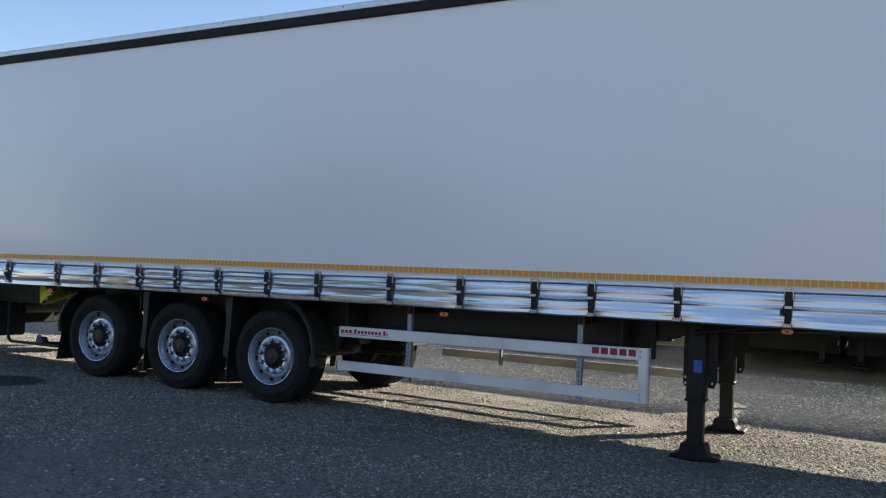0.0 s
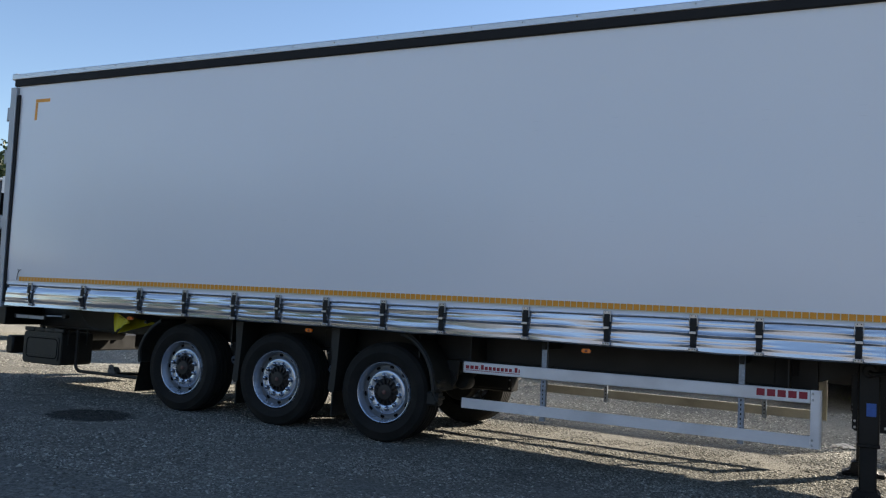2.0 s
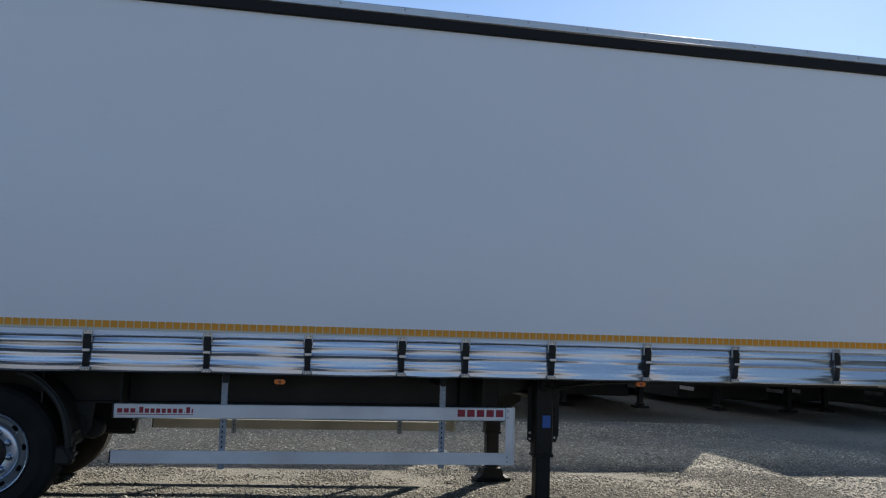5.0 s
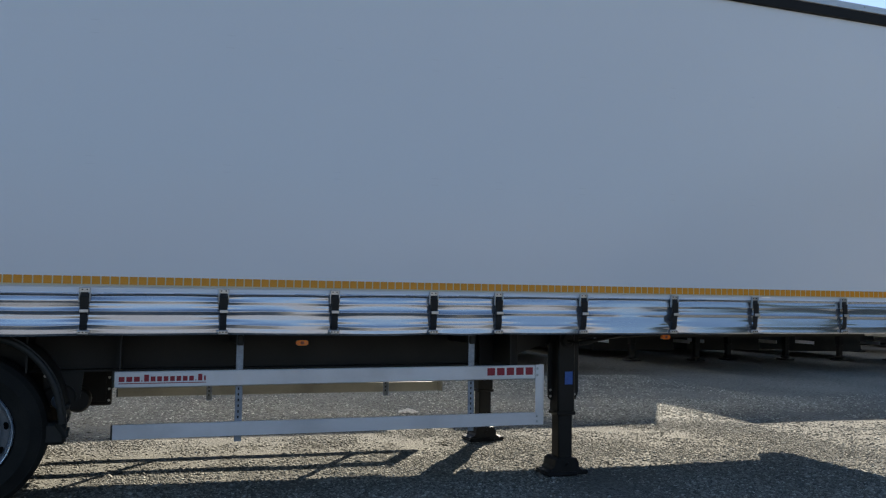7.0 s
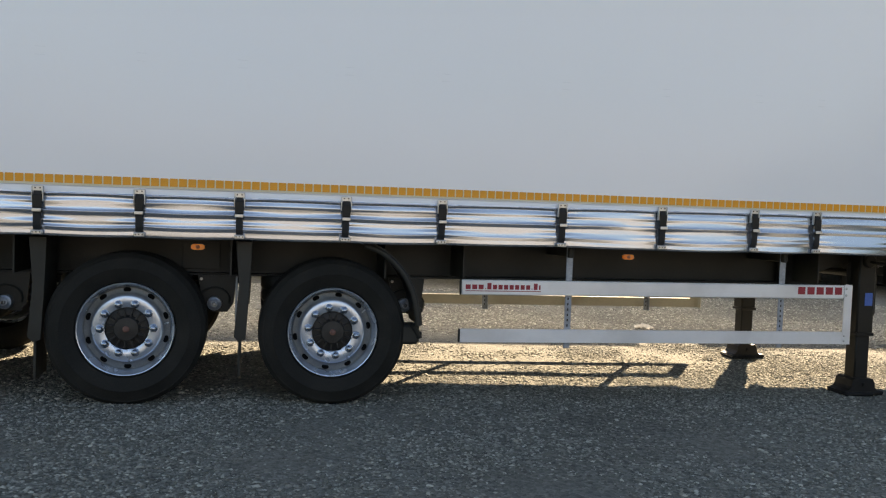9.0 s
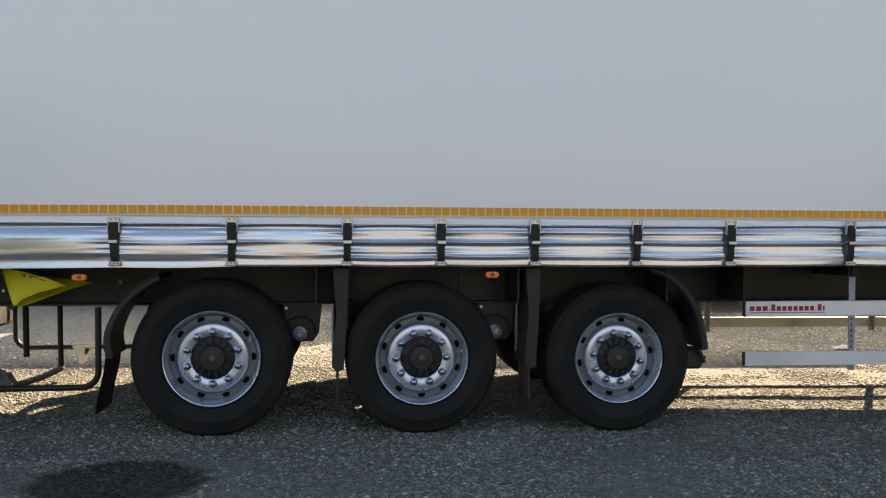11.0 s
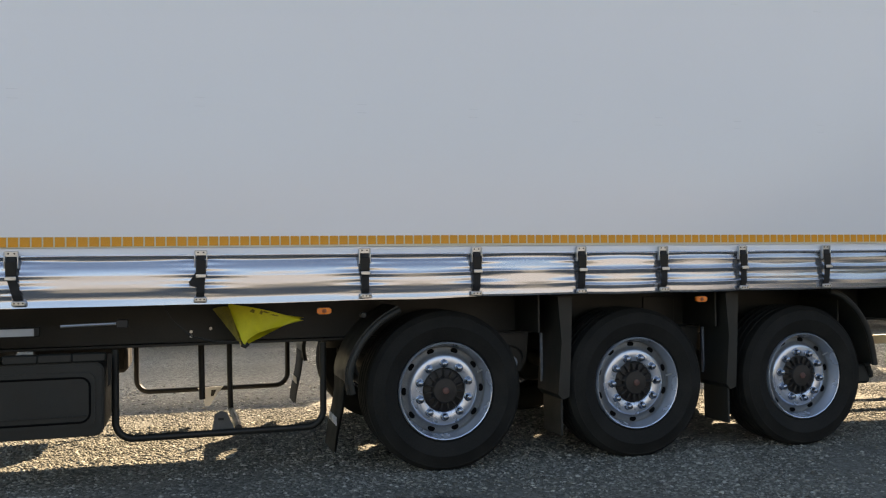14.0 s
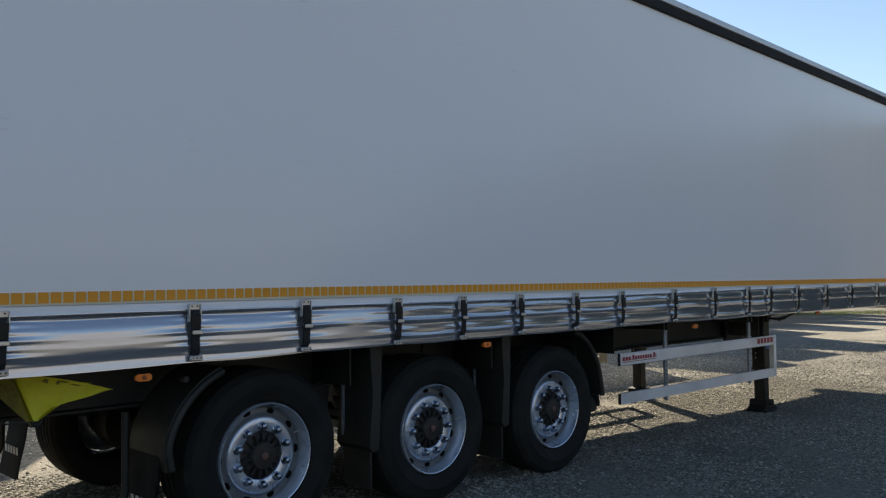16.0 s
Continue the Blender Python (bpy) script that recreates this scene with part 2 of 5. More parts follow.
def gravel_material(name, stones):
    m = bpy.data.materials.new(name)
    m.use_nodes = True
    nd, ln = m.node_tree.nodes, m.node_tree.links
    b = nd["Principled BSDF"]
    b.inputs["Roughness"].default_value = 0.95
    b.inputs["Specular IOR Level"].default_value = 0.15
    tc = nd.new("ShaderNodeTexCoord")
    ramp = nd.new("ShaderNodeValToRGB")
    els = ramp.color_ramp.elements
    tones = (0.10, 0.22, 0.33, 0.52) if stones else (0.07, 0.178, 0.27, 0.42)
    els[0].position, els[1].position = 0.0, 1.0
    for k in (0, 1):
        els[k].color = (tones[3 * k], tones[3 * k] * 0.975, tones[3 * k] * 0.84, 1)
    for at, tone in ((0.5, tones[1]), (0.88, tones[2])):
        els.new(at).color = (tone, tone * 0.975, tone * 0.84, 1)
    if stones:
        geo = nd.new("ShaderNodeNewGeometry")
        ln.new(geo.outputs["Random Per Island"], ramp.inputs[0])
        st, hsv = oil_stain(nd, ln, tc), nd.new("ShaderNodeHueSaturation")
        ln.new(ramp.outputs[0], hsv.inputs["Color"])
        # stones take the same painted brightening of the row's shade
        both, lift = nd.new("ShaderNodeMath"), shade_lift(nd, ln, tc)
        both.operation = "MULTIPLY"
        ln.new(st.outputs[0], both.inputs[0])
        ln.new(lift.outputs[0], both.inputs[1])
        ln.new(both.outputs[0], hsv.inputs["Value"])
        ln.new(hsv.outputs[0], b.inputs["Base Color"])
        return m
    v1, v2 = nd.new("ShaderNodeTexVoronoi"), nd.new("ShaderNodeTexVoronoi")
    v1.inputs["Scale"].default_value, v2.inputs["Scale"].default_value = 42, 105
    wob = nd.new("ShaderNodeTexNoise")
    wob.inputs["Scale"].default_value = 30
    add = nd.new("ShaderNodeVectorMath")
    add.operation = "MULTIPLY_ADD"
    ln.new(wob.outputs["Color"], add.inputs[0])
    add.inputs[1].default_value = (0.02, 0.02, 0.02)
    ln.new(tc.outputs["Object"], add.inputs[2])
    ln.new(tc.outputs["Object"], wob.inputs["Vector"])
    ln.new(add.outputs[0], v1.inputs["Vector"])
    ln.new(add.outputs[0], v2.inputs["Vector"])
    sep = nd.new("ShaderNodeSeparateColor")
    ln.new(v1.outputs["Color"], sep.inputs[0])
    sep2 = nd.new("ShaderNodeSeparateColor")
    ln.new(v2.outputs["Color"], sep2.inputs[0])
    mx = nd.new("ShaderNodeMath")
    mx.operation = "MULTIPLY_ADD"
    ln.new(sep.outputs[0], mx.inputs[0])
    mx.inputs[1].default_value = 0.6
    half = nd.new("ShaderNodeMath")
    half.operation = "MULTIPLY"
    ln.new(sep2.outputs[1], half.inputs[0])
    half.inputs[1].default_value = 0.35
    ln.new(half.outputs[0], mx.inputs[2])
    ln.new(mx.outputs[0], ramp.inputs[0])
    # broad patches: finer, dustier and damper ground
    n1 = nd.new("ShaderNodeTexNoise")
    n1.inputs["Scale"].default_value, n1.inputs["Detail"].default_value = 0.55, 5
    ln.new(tc.outputs["Object"], n1.inputs["Vector"])
    pr = nd.new("ShaderNodeMapRange")
    pr.inputs[1].default_value, pr.inputs[2].default_value = 0.3, 0.7
    pr.inputs[3].default_value, pr.inputs[4].default_value = 0.78, 1.12
    ln.new(n1.outputs[0], pr.inputs[0])
    st = oil_stain(nd, ln, tc)
    mul = nd.new("ShaderNodeMath")
    mul.operation = "MULTIPLY"
    ln.new(pr.outputs[0], mul.inputs[0])
    ln.new(st.outputs[0], mul.inputs[1])
    # trodden patches where stone dust fills the joints
    n2 = nd.new("ShaderNodeTexNoise")
    n2.inputs["Scale"].default_value, n2.inputs["Detail"].default_value = 1.1, 6
    ln.new(tc.outputs["Object"], n2.inputs["Vector"])
    dust = nd.new("ShaderNodeMapRange")
    dust.inputs[1].default_value, dust.inputs[2].default_value = 0.46, 0.62
    dust.inputs[3].default_value, dust.inputs[4].default_value = 0.0, 0.45
    ln.new(n2.outputs[0], dust.inputs[0])
    fines = nd.new("ShaderNodeMix")
    fines.data_type = "RGBA"
    ln.new(dust.outputs[0], fines.inputs["Factor"])
    ln.new(ramp.outputs[0], fines.inputs["A"])
    fines.inputs["B"].default_value = (0.16, 0.154, 0.131, 1)
    hsv = nd.new("ShaderNodeHueSaturation")
    ln.new(fines.outputs["Result"], hsv.inputs["Color"])
    # lightens the base colour where the parked row's shade falls
    both, lift = nd.new("ShaderNodeMath"), shade_lift(nd, ln, tc)
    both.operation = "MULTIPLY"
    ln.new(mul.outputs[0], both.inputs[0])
    ln.new(lift.outputs[0], both.inputs[1])
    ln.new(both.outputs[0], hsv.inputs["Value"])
    ln.new(hsv.outputs[0], b.inputs["Base Color"])
    bp = nd.new("ShaderNodeBump")
    bp.inputs["Strength"].default_value, bp.inputs["Distance"].default_value = 0.9, 0.012
    inv = nd.new("ShaderNodeMath")
    inv.operation = "MULTIPLY_ADD"
    ln.new(v1.outputs["Distance"], inv.inputs[0])
    inv.inputs[1].default_value = -1.0
    ln.new(mx.outputs[0], inv.inputs[2])
    ln.new(inv.outputs[0], bp.inputs["Height"])
    ln.new(bp.outputs[0], b.inputs["Normal"])
    return m


GRAVEL = gravel_material("gravel_ground", False)
STONE = gravel_material("gravel_stones", True)

# ---- mesh tools ----
class Shape:
    """Collects vertices and faces for one mesh."""

    def __init__(self):
        self.v, self.f = [], []

    def add(self, verts, faces, m=None):
        k = len(self.v)
        self.v += [tuple(m @ Vector(p)) if m else tuple(p) for p in verts]
        self.f += [tuple(k + i for i in f) for f in faces]
        return self

    def box(self, x0, x1, y0, y1, z0, z1, c=0.004, m=None):
        """A box with chamfered edges."""
        c = min(c, (x1 - x0) * 0.45, (y1 - y0) * 0.45, (z1 - z0) * 0.45)
        lo, hi, pts, idx = (x0, y0, z0), (x1, y1, z1), [], {}
        for sx in (0, 1):
            for sy in (0, 1):
                for sz in (0, 1):
                    for ax in range(3):
                        p = []
                        for n, s in enumerate((sx, sy, sz)):
                            e = hi[n] if s else lo[n]
                            p.append(e if n == ax else e + (-c if s else c))
                        idx[sx, sy, sz, ax] = len(pts)
                        pts.append(p)
        faces = []
        for ax in range(3):
            o = [n for n in range(3) if n != ax]
            for s in (0, 1):
                ring = []
                for a, b in ((0, 0), (1, 0), (1, 1), (0, 1)):
                    q = [0, 0, 0]
                    q[ax], q[o[0]], q[o[1]] = s, a, b
                    ring.append(idx[(*q, ax)])
                flip = (s == 1) == (ax == 1)
                faces.append(ring[::-1] if flip else ring)
        for ax in range(3):
            o = [n for n in range(3) if n != ax]
            for a in (0, 1):
                for b in (0, 1):
                    q0, q1 = [0, 0, 0], [0, 0, 0]
                    q0[o[0]] = q1[o[0]] = a
                    q0[o[1]] = q1[o[1]] = b
                    q1[ax] = 1
                    faces.append([idx[(*q0, o[0])], idx[(*q1, o[0])], idx[(*q1, o[1])], idx[(*q0, o[1])]])
        for sx in (0, 1):
            for sy in (0, 1):
                for sz in (0, 1):
                    faces.append([idx[sx, sy, sz, n] for n in range(3)])
        return self.add(pts, faces, m)

    def lathe(self, profile, seg=48, m=None, closed=False):
        """Turns a profile of (radius, y) round the y axis."""
        n, pts, faces = len(profile), [], []
        for i in range(seg):
            a = 2 * math.pi * i / seg
            pts += [(r * math.sin(a), y, r * math.cos(a)) for r, y in profile]
        for i in range(seg):
            j = (i + 1) % seg
            for k in range(n if closed else n - 1):
                q = (k + 1) % n
                faces.append((i * n + k, i * n + q, j * n + q, j * n + k))
        return self.add(pts, faces, m)

    def cyl(self, a, b, r, seg=16, r2=None):
        """A capped round bar from a to b."""
        return self.sweep([a, b], r, seg, r2=r2)

    def sweep(self, pts, r, seg=10, r2=None):
        pts = [Vector(p) for p in pts]
        k, ring = len(self.v), []
        side = None
        for i, p in enumerate(pts):
            d = (pts[min(i + 1, len(pts) - 1)] - pts[max(i - 1, 0)]).normalized()
            if side is None:
                side = d.cross(Vector((0, 0, 1)) if abs(d.z) < 0.9 else Vector((1, 0, 0))).normalized()
            side = (side - d * side.dot(d)).normalized()
            up = d.cross(side)
            rad = r if r2 is None else r + (r2 - r) * i / max(1, len(pts) - 1)
            for s in range(seg):
                a = 2 * math.pi * s / seg
                self.v.append(tuple(p + side * (rad * math.cos(a)) + up * (rad * math.sin(a))))
        for i in range(len(pts) - 1):
            for s in range(seg):
                t = (s + 1) % seg
                self.f.append((k + i * seg + s, k + i * seg + t, k + (i + 1) * seg + t, k + (i + 1) * seg + s))
        self.f.append(tuple(k + s for s in range(seg))[::-1])
        self.f.append(tuple(k + (len(pts) - 1) * seg + s for s in range(seg)))
        return self

    def plate(self, outline, y0, y1, m=None):
        """An outline of (x, z) given thickness from y0 to y1."""
        n = len(outline)
        pts = [(x, y0, z) for x, z in outline] + [(x, y1, z) for x, z in outline]
        faces = [tuple(range(n)), tuple(range(2 * n - 1, n - 1, -1))]
        faces += [(i, n + i, n + (i + 1) % n, (i + 1) % n) for i in range(n)]
        return self.add(pts, faces, m)

    def grid(self, nu, nv, fn):
        pts = [fn(u / nu, v / nv) for u in range(nu + 1) for v in range(nv + 1)]
        w = nv + 1
        faces = [(u * w + v, (u + 1) * w + v, (u + 1) * w + v + 1, u * w + v + 1) for u in range(nu) for v in range(nv)]
        return self.add(pts, faces)

    def mesh(self, name, mat, smooth=38, fix=True):
        me = bpy.data.meshes.new(name)
        me.from_pydata(self.v, [], self.f)
        me.materials.append(mat)
        if fix:
            bm = bmesh.new()
            bm.from_mesh(me)
            bmesh.ops.recalc_face_normals(bm, faces=bm.faces)
            bm.to_mesh(me)
            bm.free()
        if smooth:
            me.polygons.foreach_set("use_smooth", [True] * len(me.polygons))
            me.set_sharp_from_angle(angle=radians(smooth))
        return me


def part(name, shape, mat, parent, label="", smooth=38, at=None, fix=True):
    """Links a shape, or a ready mesh, as one mesh object under a thing or a part."""
    data = shape.mesh(name, mat, smooth, fix) if isinstance(shape, Shape) else shape
    ob = new(name, data)
    ob.parent = parent
    if at is not None:
        ob.matrix_basis = at
    return tagged(ob, label)


def thing(name, label, category, group="", m=None, kind=""):
    ob = new(name)
    ob.empty_display_size = 0.2
    if m is not None:
        ob.matrix_basis = m
    return tagged(ob, label, category, group, kind)


def arc(cx, cz, r, a0, a1, n):
    return [(cx + r * math.cos(radians(a0 + (a1 - a0) * i / n)), cz + r * math.sin(radians(a0 + (a1 - a0) * i / n))) for i in range(n + 1)]


# ---- ground ----
def ground_height(x, y):
    return 0.012 * noise.noise((x * 0.6, y * 0.6, 3.1)) + 0.006 * noise.noise((x * 2.1, y * 2.1, 7.7)) - 0.004


def axis_steps(lo, hi, step, far):
    mid = list(np.arange(lo, hi + 1e-6, step))
    left = [lo - far * k for k in (1, 0.45, 0.2, 0.08, 0.03, 0.01)]
    right = [hi + far * k for k in (0.01, 0.03, 0.08, 0.2, 0.45, 1)]
    return left + mid + right


gx, gy = axis_steps(-8, 16, 0.2, 900), axis_steps(-7, 9, 0.2, 900)
gv = [(x, y, ground_height(x, y) if abs(x - 4) < 12 and abs(y - 1) < 8 else -0.004) for x in gx for y in gy]
gw = len(gy)
gf = [(a * gw + b, (a + 1) * gw + b, (a + 1) * gw + b + 1, a * gw + b + 1) for a in range(len(gx) - 1) for b in range(gw - 1)]
gshape = Shape()
gshape.v, gshape.f = gv, gf
ground = new("ground", gshape.mesh("ground", GRAVEL, 60, False))
tagged(ground, "tan and grey crushed gravel yard, open and flat", "ground", kind="structure")

# ---- the semi-trailer ----
TILT = math.degrees(math.atan(0.0135))
LEN0, WIDTH = -3.05, 2.55
HEM_TOP, HEM_BOTTOM, TAPE_Z = 1.362, 1.058, 1.400
STRAPS = [x + 0.018 for x in (-2.392, -1.466, -0.566, 0.112, 0.799, 1.375, 1.970, 2.638, 3.271, 4.109, 4.849, 5.569, 6.077, 6.789, 7.615, 8.412, 9.372, 10.12)]

trailer = thing("semi_trailer", "long silver-white curtain-sided semi-trailer parked on gravel, uncoupled", "trailer", m=pose(0, 0, 0, 0, -TILT, 0))


def curtain_y(x, z):
    """How far the taut curtain stands out at a place."""
    v = (z - HEM_TOP) / (3.87 - HEM_TOP)
    fade = min(1, v * 8, (1 - v) * 8)
    bulge = 0.012 * noise.noise((x * 0.45, z * 0.5, 1.0)) + 0.004 * noise.noise((x * 1.3, z * 0.7, 5.0))
    for k, s in enumerate(STRAPS):
        bulge += 0.0022 * math.exp(-(((x - s) / 0.07) ** 2)) * math.sin(k * 2.1)
    return -0.004 + fade * (bulge - 0.006)


def curtain_skin(u, v):
    x, z = -2.93 + 13.28 * u, HEM_TOP + (3.87 - HEM_TOP) * v
    return (x, curtain_y(x, z), z)


part("curtain", Shape().grid(220, 30, curtain_skin), CURTAIN, trailer, "taut silver-white tarpaulin curtain", 60, fix=False)
part("curtain", Shape().box(-2.93, 10.35, WIDTH - 0.012, WIDTH, 1.20, 3.845), CURTAIN, trailer, "tarpaulin curtain on the sunlit side")


# slack rear bays: how far the cloth leans, in degrees, from the top of the hem to its lower lip, shaped to fit the
# bands reflected to the camera
LEAN_AT = (0, 0.14, 0.16, 0.225, 0.25, 0.33, 0.39, 0.46, 0.62, 0.70, 0.80, 0.86, 0.89, 1.0)
LEAN = (2, 2, -20, -14, 21, 23, 12, 2, 3, -5, -13, -4, 8, 8)
SLACK = [0.0]
for i in range(200):
    SLACK.append(SLACK[-1] + math.tan(radians(float(np.interp((i + 0.5) / 200, LEAN_AT, LEAN)))) * 0.304 / 200)


def slack(s):
    return float(np.interp(min(1, max(0, s)) * 200, range(201), SLACK))


def crease_top(x):
    """Where the first crease lies in the hem: higher towards the front."""
    return float(np.interp(x, (3.0, 5.8), (0.148, 0.085)))


def hem_bay(x0, x1, seed, flat):
    """One bay of the loose lower curtain edge, gathered at the straps into long horizontal folds."""
    rnd = random.Random(seed)
    creases = [0.13, 0.50 + rnd.uniform(-0.02, 0.02), 0.795 + rnd.uniform(-0.03, 0.03), 0.285 + rnd.uniform(-0.015, 0.015)]
    phase, gap = [rnd.uniform(0, 9) for _ in range(4)], x1 - x0
    # the foremost bays hang smoother; their flare is shaped to reflect sky to the camera
    front = float(np.interp(x0, (2.0, 6.6), (0.1, 1)))
    soft = max(0.0, min(1.0, 0.5 - 0.5 * x0))
    back = (0.25 + 0.3 * rnd.random(), 0.05, 0.05, 0.05)
    tuck = (0.045, 0.060 + 0.03 * rnd.random(), 0.075, 0.05)

    def fn(u, v):
        x, s = x0 + gap * u, v
        edge = math.exp(-u * gap / 0.13) + math.exp(-(1 - u) * gap / 0.13)
        calm = 1.0
        if flat:
            calm = 1 - 0.75 * math.exp(-(((u - flat) / 0.24) ** 2))
        out = 0.0
        for k, c in enumerate(creases):
            wander = noise.noise((x * 1.1 + phase[k], k * 3.7, seed))
            c2 = (crease_top(x) if k == 0 else c) + (0.006, 0.016, 0.02, 0.02)[k] * wander + (0.55 - c) * 0.06 * edge
            d = s - c2
            steady = (0.9, 0.62, 0.30, 0.45)[k]
            local = steady + (1 - steady) * min(1.6, edge * 1.5) + 0.45 * noise.noise((x * 1.5 + phase[3], k * 2.3, seed))
            amp = (0.0085, 0.0100, 0.0095, 0.0028)[k] * (1 - front * (0, 0.45, 0.72, 0.3)[k]) * (1 if k == 0 else calm) * (1 - soft * (0.45, 0.85, 0.75, 0.9)[k]) * max(0.03, local)
            # a swell above each crease, a sharp tuck below it, then a slow return
            if d < 0:
                out += amp * math.exp(d / (0.04, 0.034, 0.040, 0.035)[k])
            elif d < tuck[k]:
                out += amp * (1 - (1 + back[k]) * d / tuck[k])
            else:
                out -= amp * back[k] * max(0, 1 - (d - tuck[k]) / 0.09) ** 1.5
        # fine gathers beside the straps and soft folds along the bay
        for k in range(3):
            c3 = 0.26 + 0.23 * k + 0.03 * math.sin(seed + k)
            out += 0.0042 * (1 - 0.62 * front) * max(0, edge - 0.08) * math.sin((s - c3) * 42 + k) * math.exp(-(((s - c3) / 0.12) ** 2))
        out += 0.0007 * calm * (1 - soft) * math.sin(2 * math.pi * (s * 2.1 + 0.25 * noise.noise((x * 0.9, s * 1.5, seed + 9)) + phase[2] * 0.1))
        out -= 0.17 * (1 - soft) * max(0, s - 0.965)
        out += soft * (0.85 + 0.4 * noise.noise((x * 0.9, 6.1, seed))) * slack(s + 0.02 * noise.noise((x * 1.1, 3.3, seed)))
        belly = front * (1 - 0.75 * min(1, edge))
        out += belly * (0.026 * max(0, s - 0.1) + 0.026 * max(0, s - 0.5))
        out += 0.0015 * s + 0.0026 * (1 - 0.5 * front) * noise.noise((x * 1.4, s * 2, seed + 0.5))
        top = 0.0 if s > 0.012 else -0.006
        sag = 0.010 * noise.noise((x * 0.9, 2.0, 8.0)) + 0.012 * math.sin(math.pi * u) * (0.4 + 0.6 * rnd_sag) + float(np.interp(x, (-1.2, -0.3), (0.008, 0)))
        z = HEM_TOP + (HEM_BOTTOM - HEM_TOP - 0.004 * edge) * s + (sag - 0.004) * -s * 0.8
        return (x, -0.007 - out - top, z)

    rnd_sag = rnd.random()
    return fn


hem = Shape()
bays = [-2.93] + STRAPS + [10.35]
for i in range(len(bays) - 1):
    flat = {4: 0.55, 10: 0.72, 14: 0.5}.get(i, 0)
    hem.grid(max(8, int((bays[i + 1] - bays[i]) / 0.022)), 110, hem_bay(bays[i], bays[i + 1], i + 3, flat))
hem_mesh = hem.mesh("curtain_hem", HEM, 70, False)
hem_mesh.materials.append(CURTAIN)
for p in hem_mesh.polygons:
    # the taut strip above the first crease is plain curtain cloth
    if p.center.z > HEM_TOP - 0.304 * crease_top(p.center.x) + 0.002:
        p.material_index = 1
part("curtain_hem", hem_mesh, HEM, trailer, "glossy silver curtain hem with loose horizontal folds", 70, fix=False)
part("curtain_hem_back", Shape().box(-2.93, 10.35, 0.012, 0.02, HEM_BOTTOM + 0.03, HEM_TOP), BLACK, trailer)

# reflective tape with its square segments
def tape_z(x):
    return TAPE_Z + 0.0045 * min(0, x) + 0.0003 * x


tape = part("reflective_tape", Shape().plate([(x, tape_z(x) + dz) for x, dz in ((-2.62, -0.029), (10.3, -0.029), (10.3, 0.029), (-2.62, 0.029))], -0.0125, -0.0105), TAPE_EDGE, trailer, "amber reflective marking tape")
square = Shape().box(-0.0235, 0.0235, -0.0016, 0, -0.025, 0.025, 0.0012).mesh("tape_square", TAPE, 0)
for i in range(235):
    part("tape_square", square, TAPE, tape, at=pose(-2.59 + i * 0.055, -0.0127, tape_z(-2.59 + i * 0.055)))
yc = min(curtain_y(-2.60, 3.64), curtain_y(-2.34, 3.64), curtain_y(-2.58, 3.4))
corner = Shape().box(-2.60, -2.34, yc - 0.003, yc - 0.001, 3.628, 3.67, 0.0005).box(-2.60, -2.556, yc - 0.003, yc - 0.001, 3.40, 3.6245, 0.0005)
part("corner_marking", corner, TAPE, trailer, "amber corner marking tape")

part("lashing_end", Shape().sweep([(-2.650, -0.018, 1.372), (-2.640, -0.022, 1.44), (-2.612, -0.022, 1.495), (-2.585, -0.018, 1.498)], 0.0045, 6).sweep([(-2.626, -0.022, 1.465), (-2.640, -0.022, 1.505)], 0.004, 6), WEBBING, trailer)

# welded seams and stitched lath pockets in the curtain
for z in (2.156, 3.010):
    part("curtain_seam", Shape().grid(220, 3, lambda u, v: (-2.9 + 13.2 * u, curtain_y(-2.9 + 13.2 * u, z) - 0.0003 - 0.0002 * (v < 0.5), z - 0.004 + 0.008 * v)), CURTAIN, trailer, fix=False)
for s in STRAPS:
    for z in (2.132, 2.180, 2.968, 3.052):
        y = curtain_y(s, z)
        part("stitch_line", Shape().box(s - 0.028, s + 0.028, y - 0.0022, y - 0.0005, z - 0.0011, z + 0.0011, 0.0004), THREAD, trailer, smooth=0)

# roof rail, dark guide band, roof
part("guide_band", Shape().box(-3.0, 10.45, -0.035, 0.02, 3.858, 3.948, 0.008), RUBBER_BAND, trailer, "dark curtain guide band")
roof_rail = part("roof_rail", Shape().box(-3.03, 10.5, -0.028, 0.10, 3.9485, 4.022, 0.012).box(-3.03, 10.5, -0.040, -0.0285, 3.950, 3.961, 0.003), ALU, trailer, "aluminium roof rail")
part("roof_rail", Shape().box(-3.03, 10.5, WIDTH - 0.10, WIDTH + 0.028, 3.838, 4.022, 0.012), ALU, trailer)
rivet = Shape().lathe([(0, -0.006), (0.006, -0.005), (0.010, 0), (0.010, 0.002)], 10).mesh("rivet", STEEL, 50)
for i in range(26):
    part("rivet", rivet, STEEL, roof_rail, at=pose(-2.8 + i * 0.52, -0.029, 3.997))
part("roof", Shape().grid(30, 6, lambda u, v: (-3.02 + 13.5 * u, 0.10 + 2.35 * v, 4.012 + 0.02 * math.sin(math.pi * v))), CURTAIN, trailer, "translucent white roof sheet")

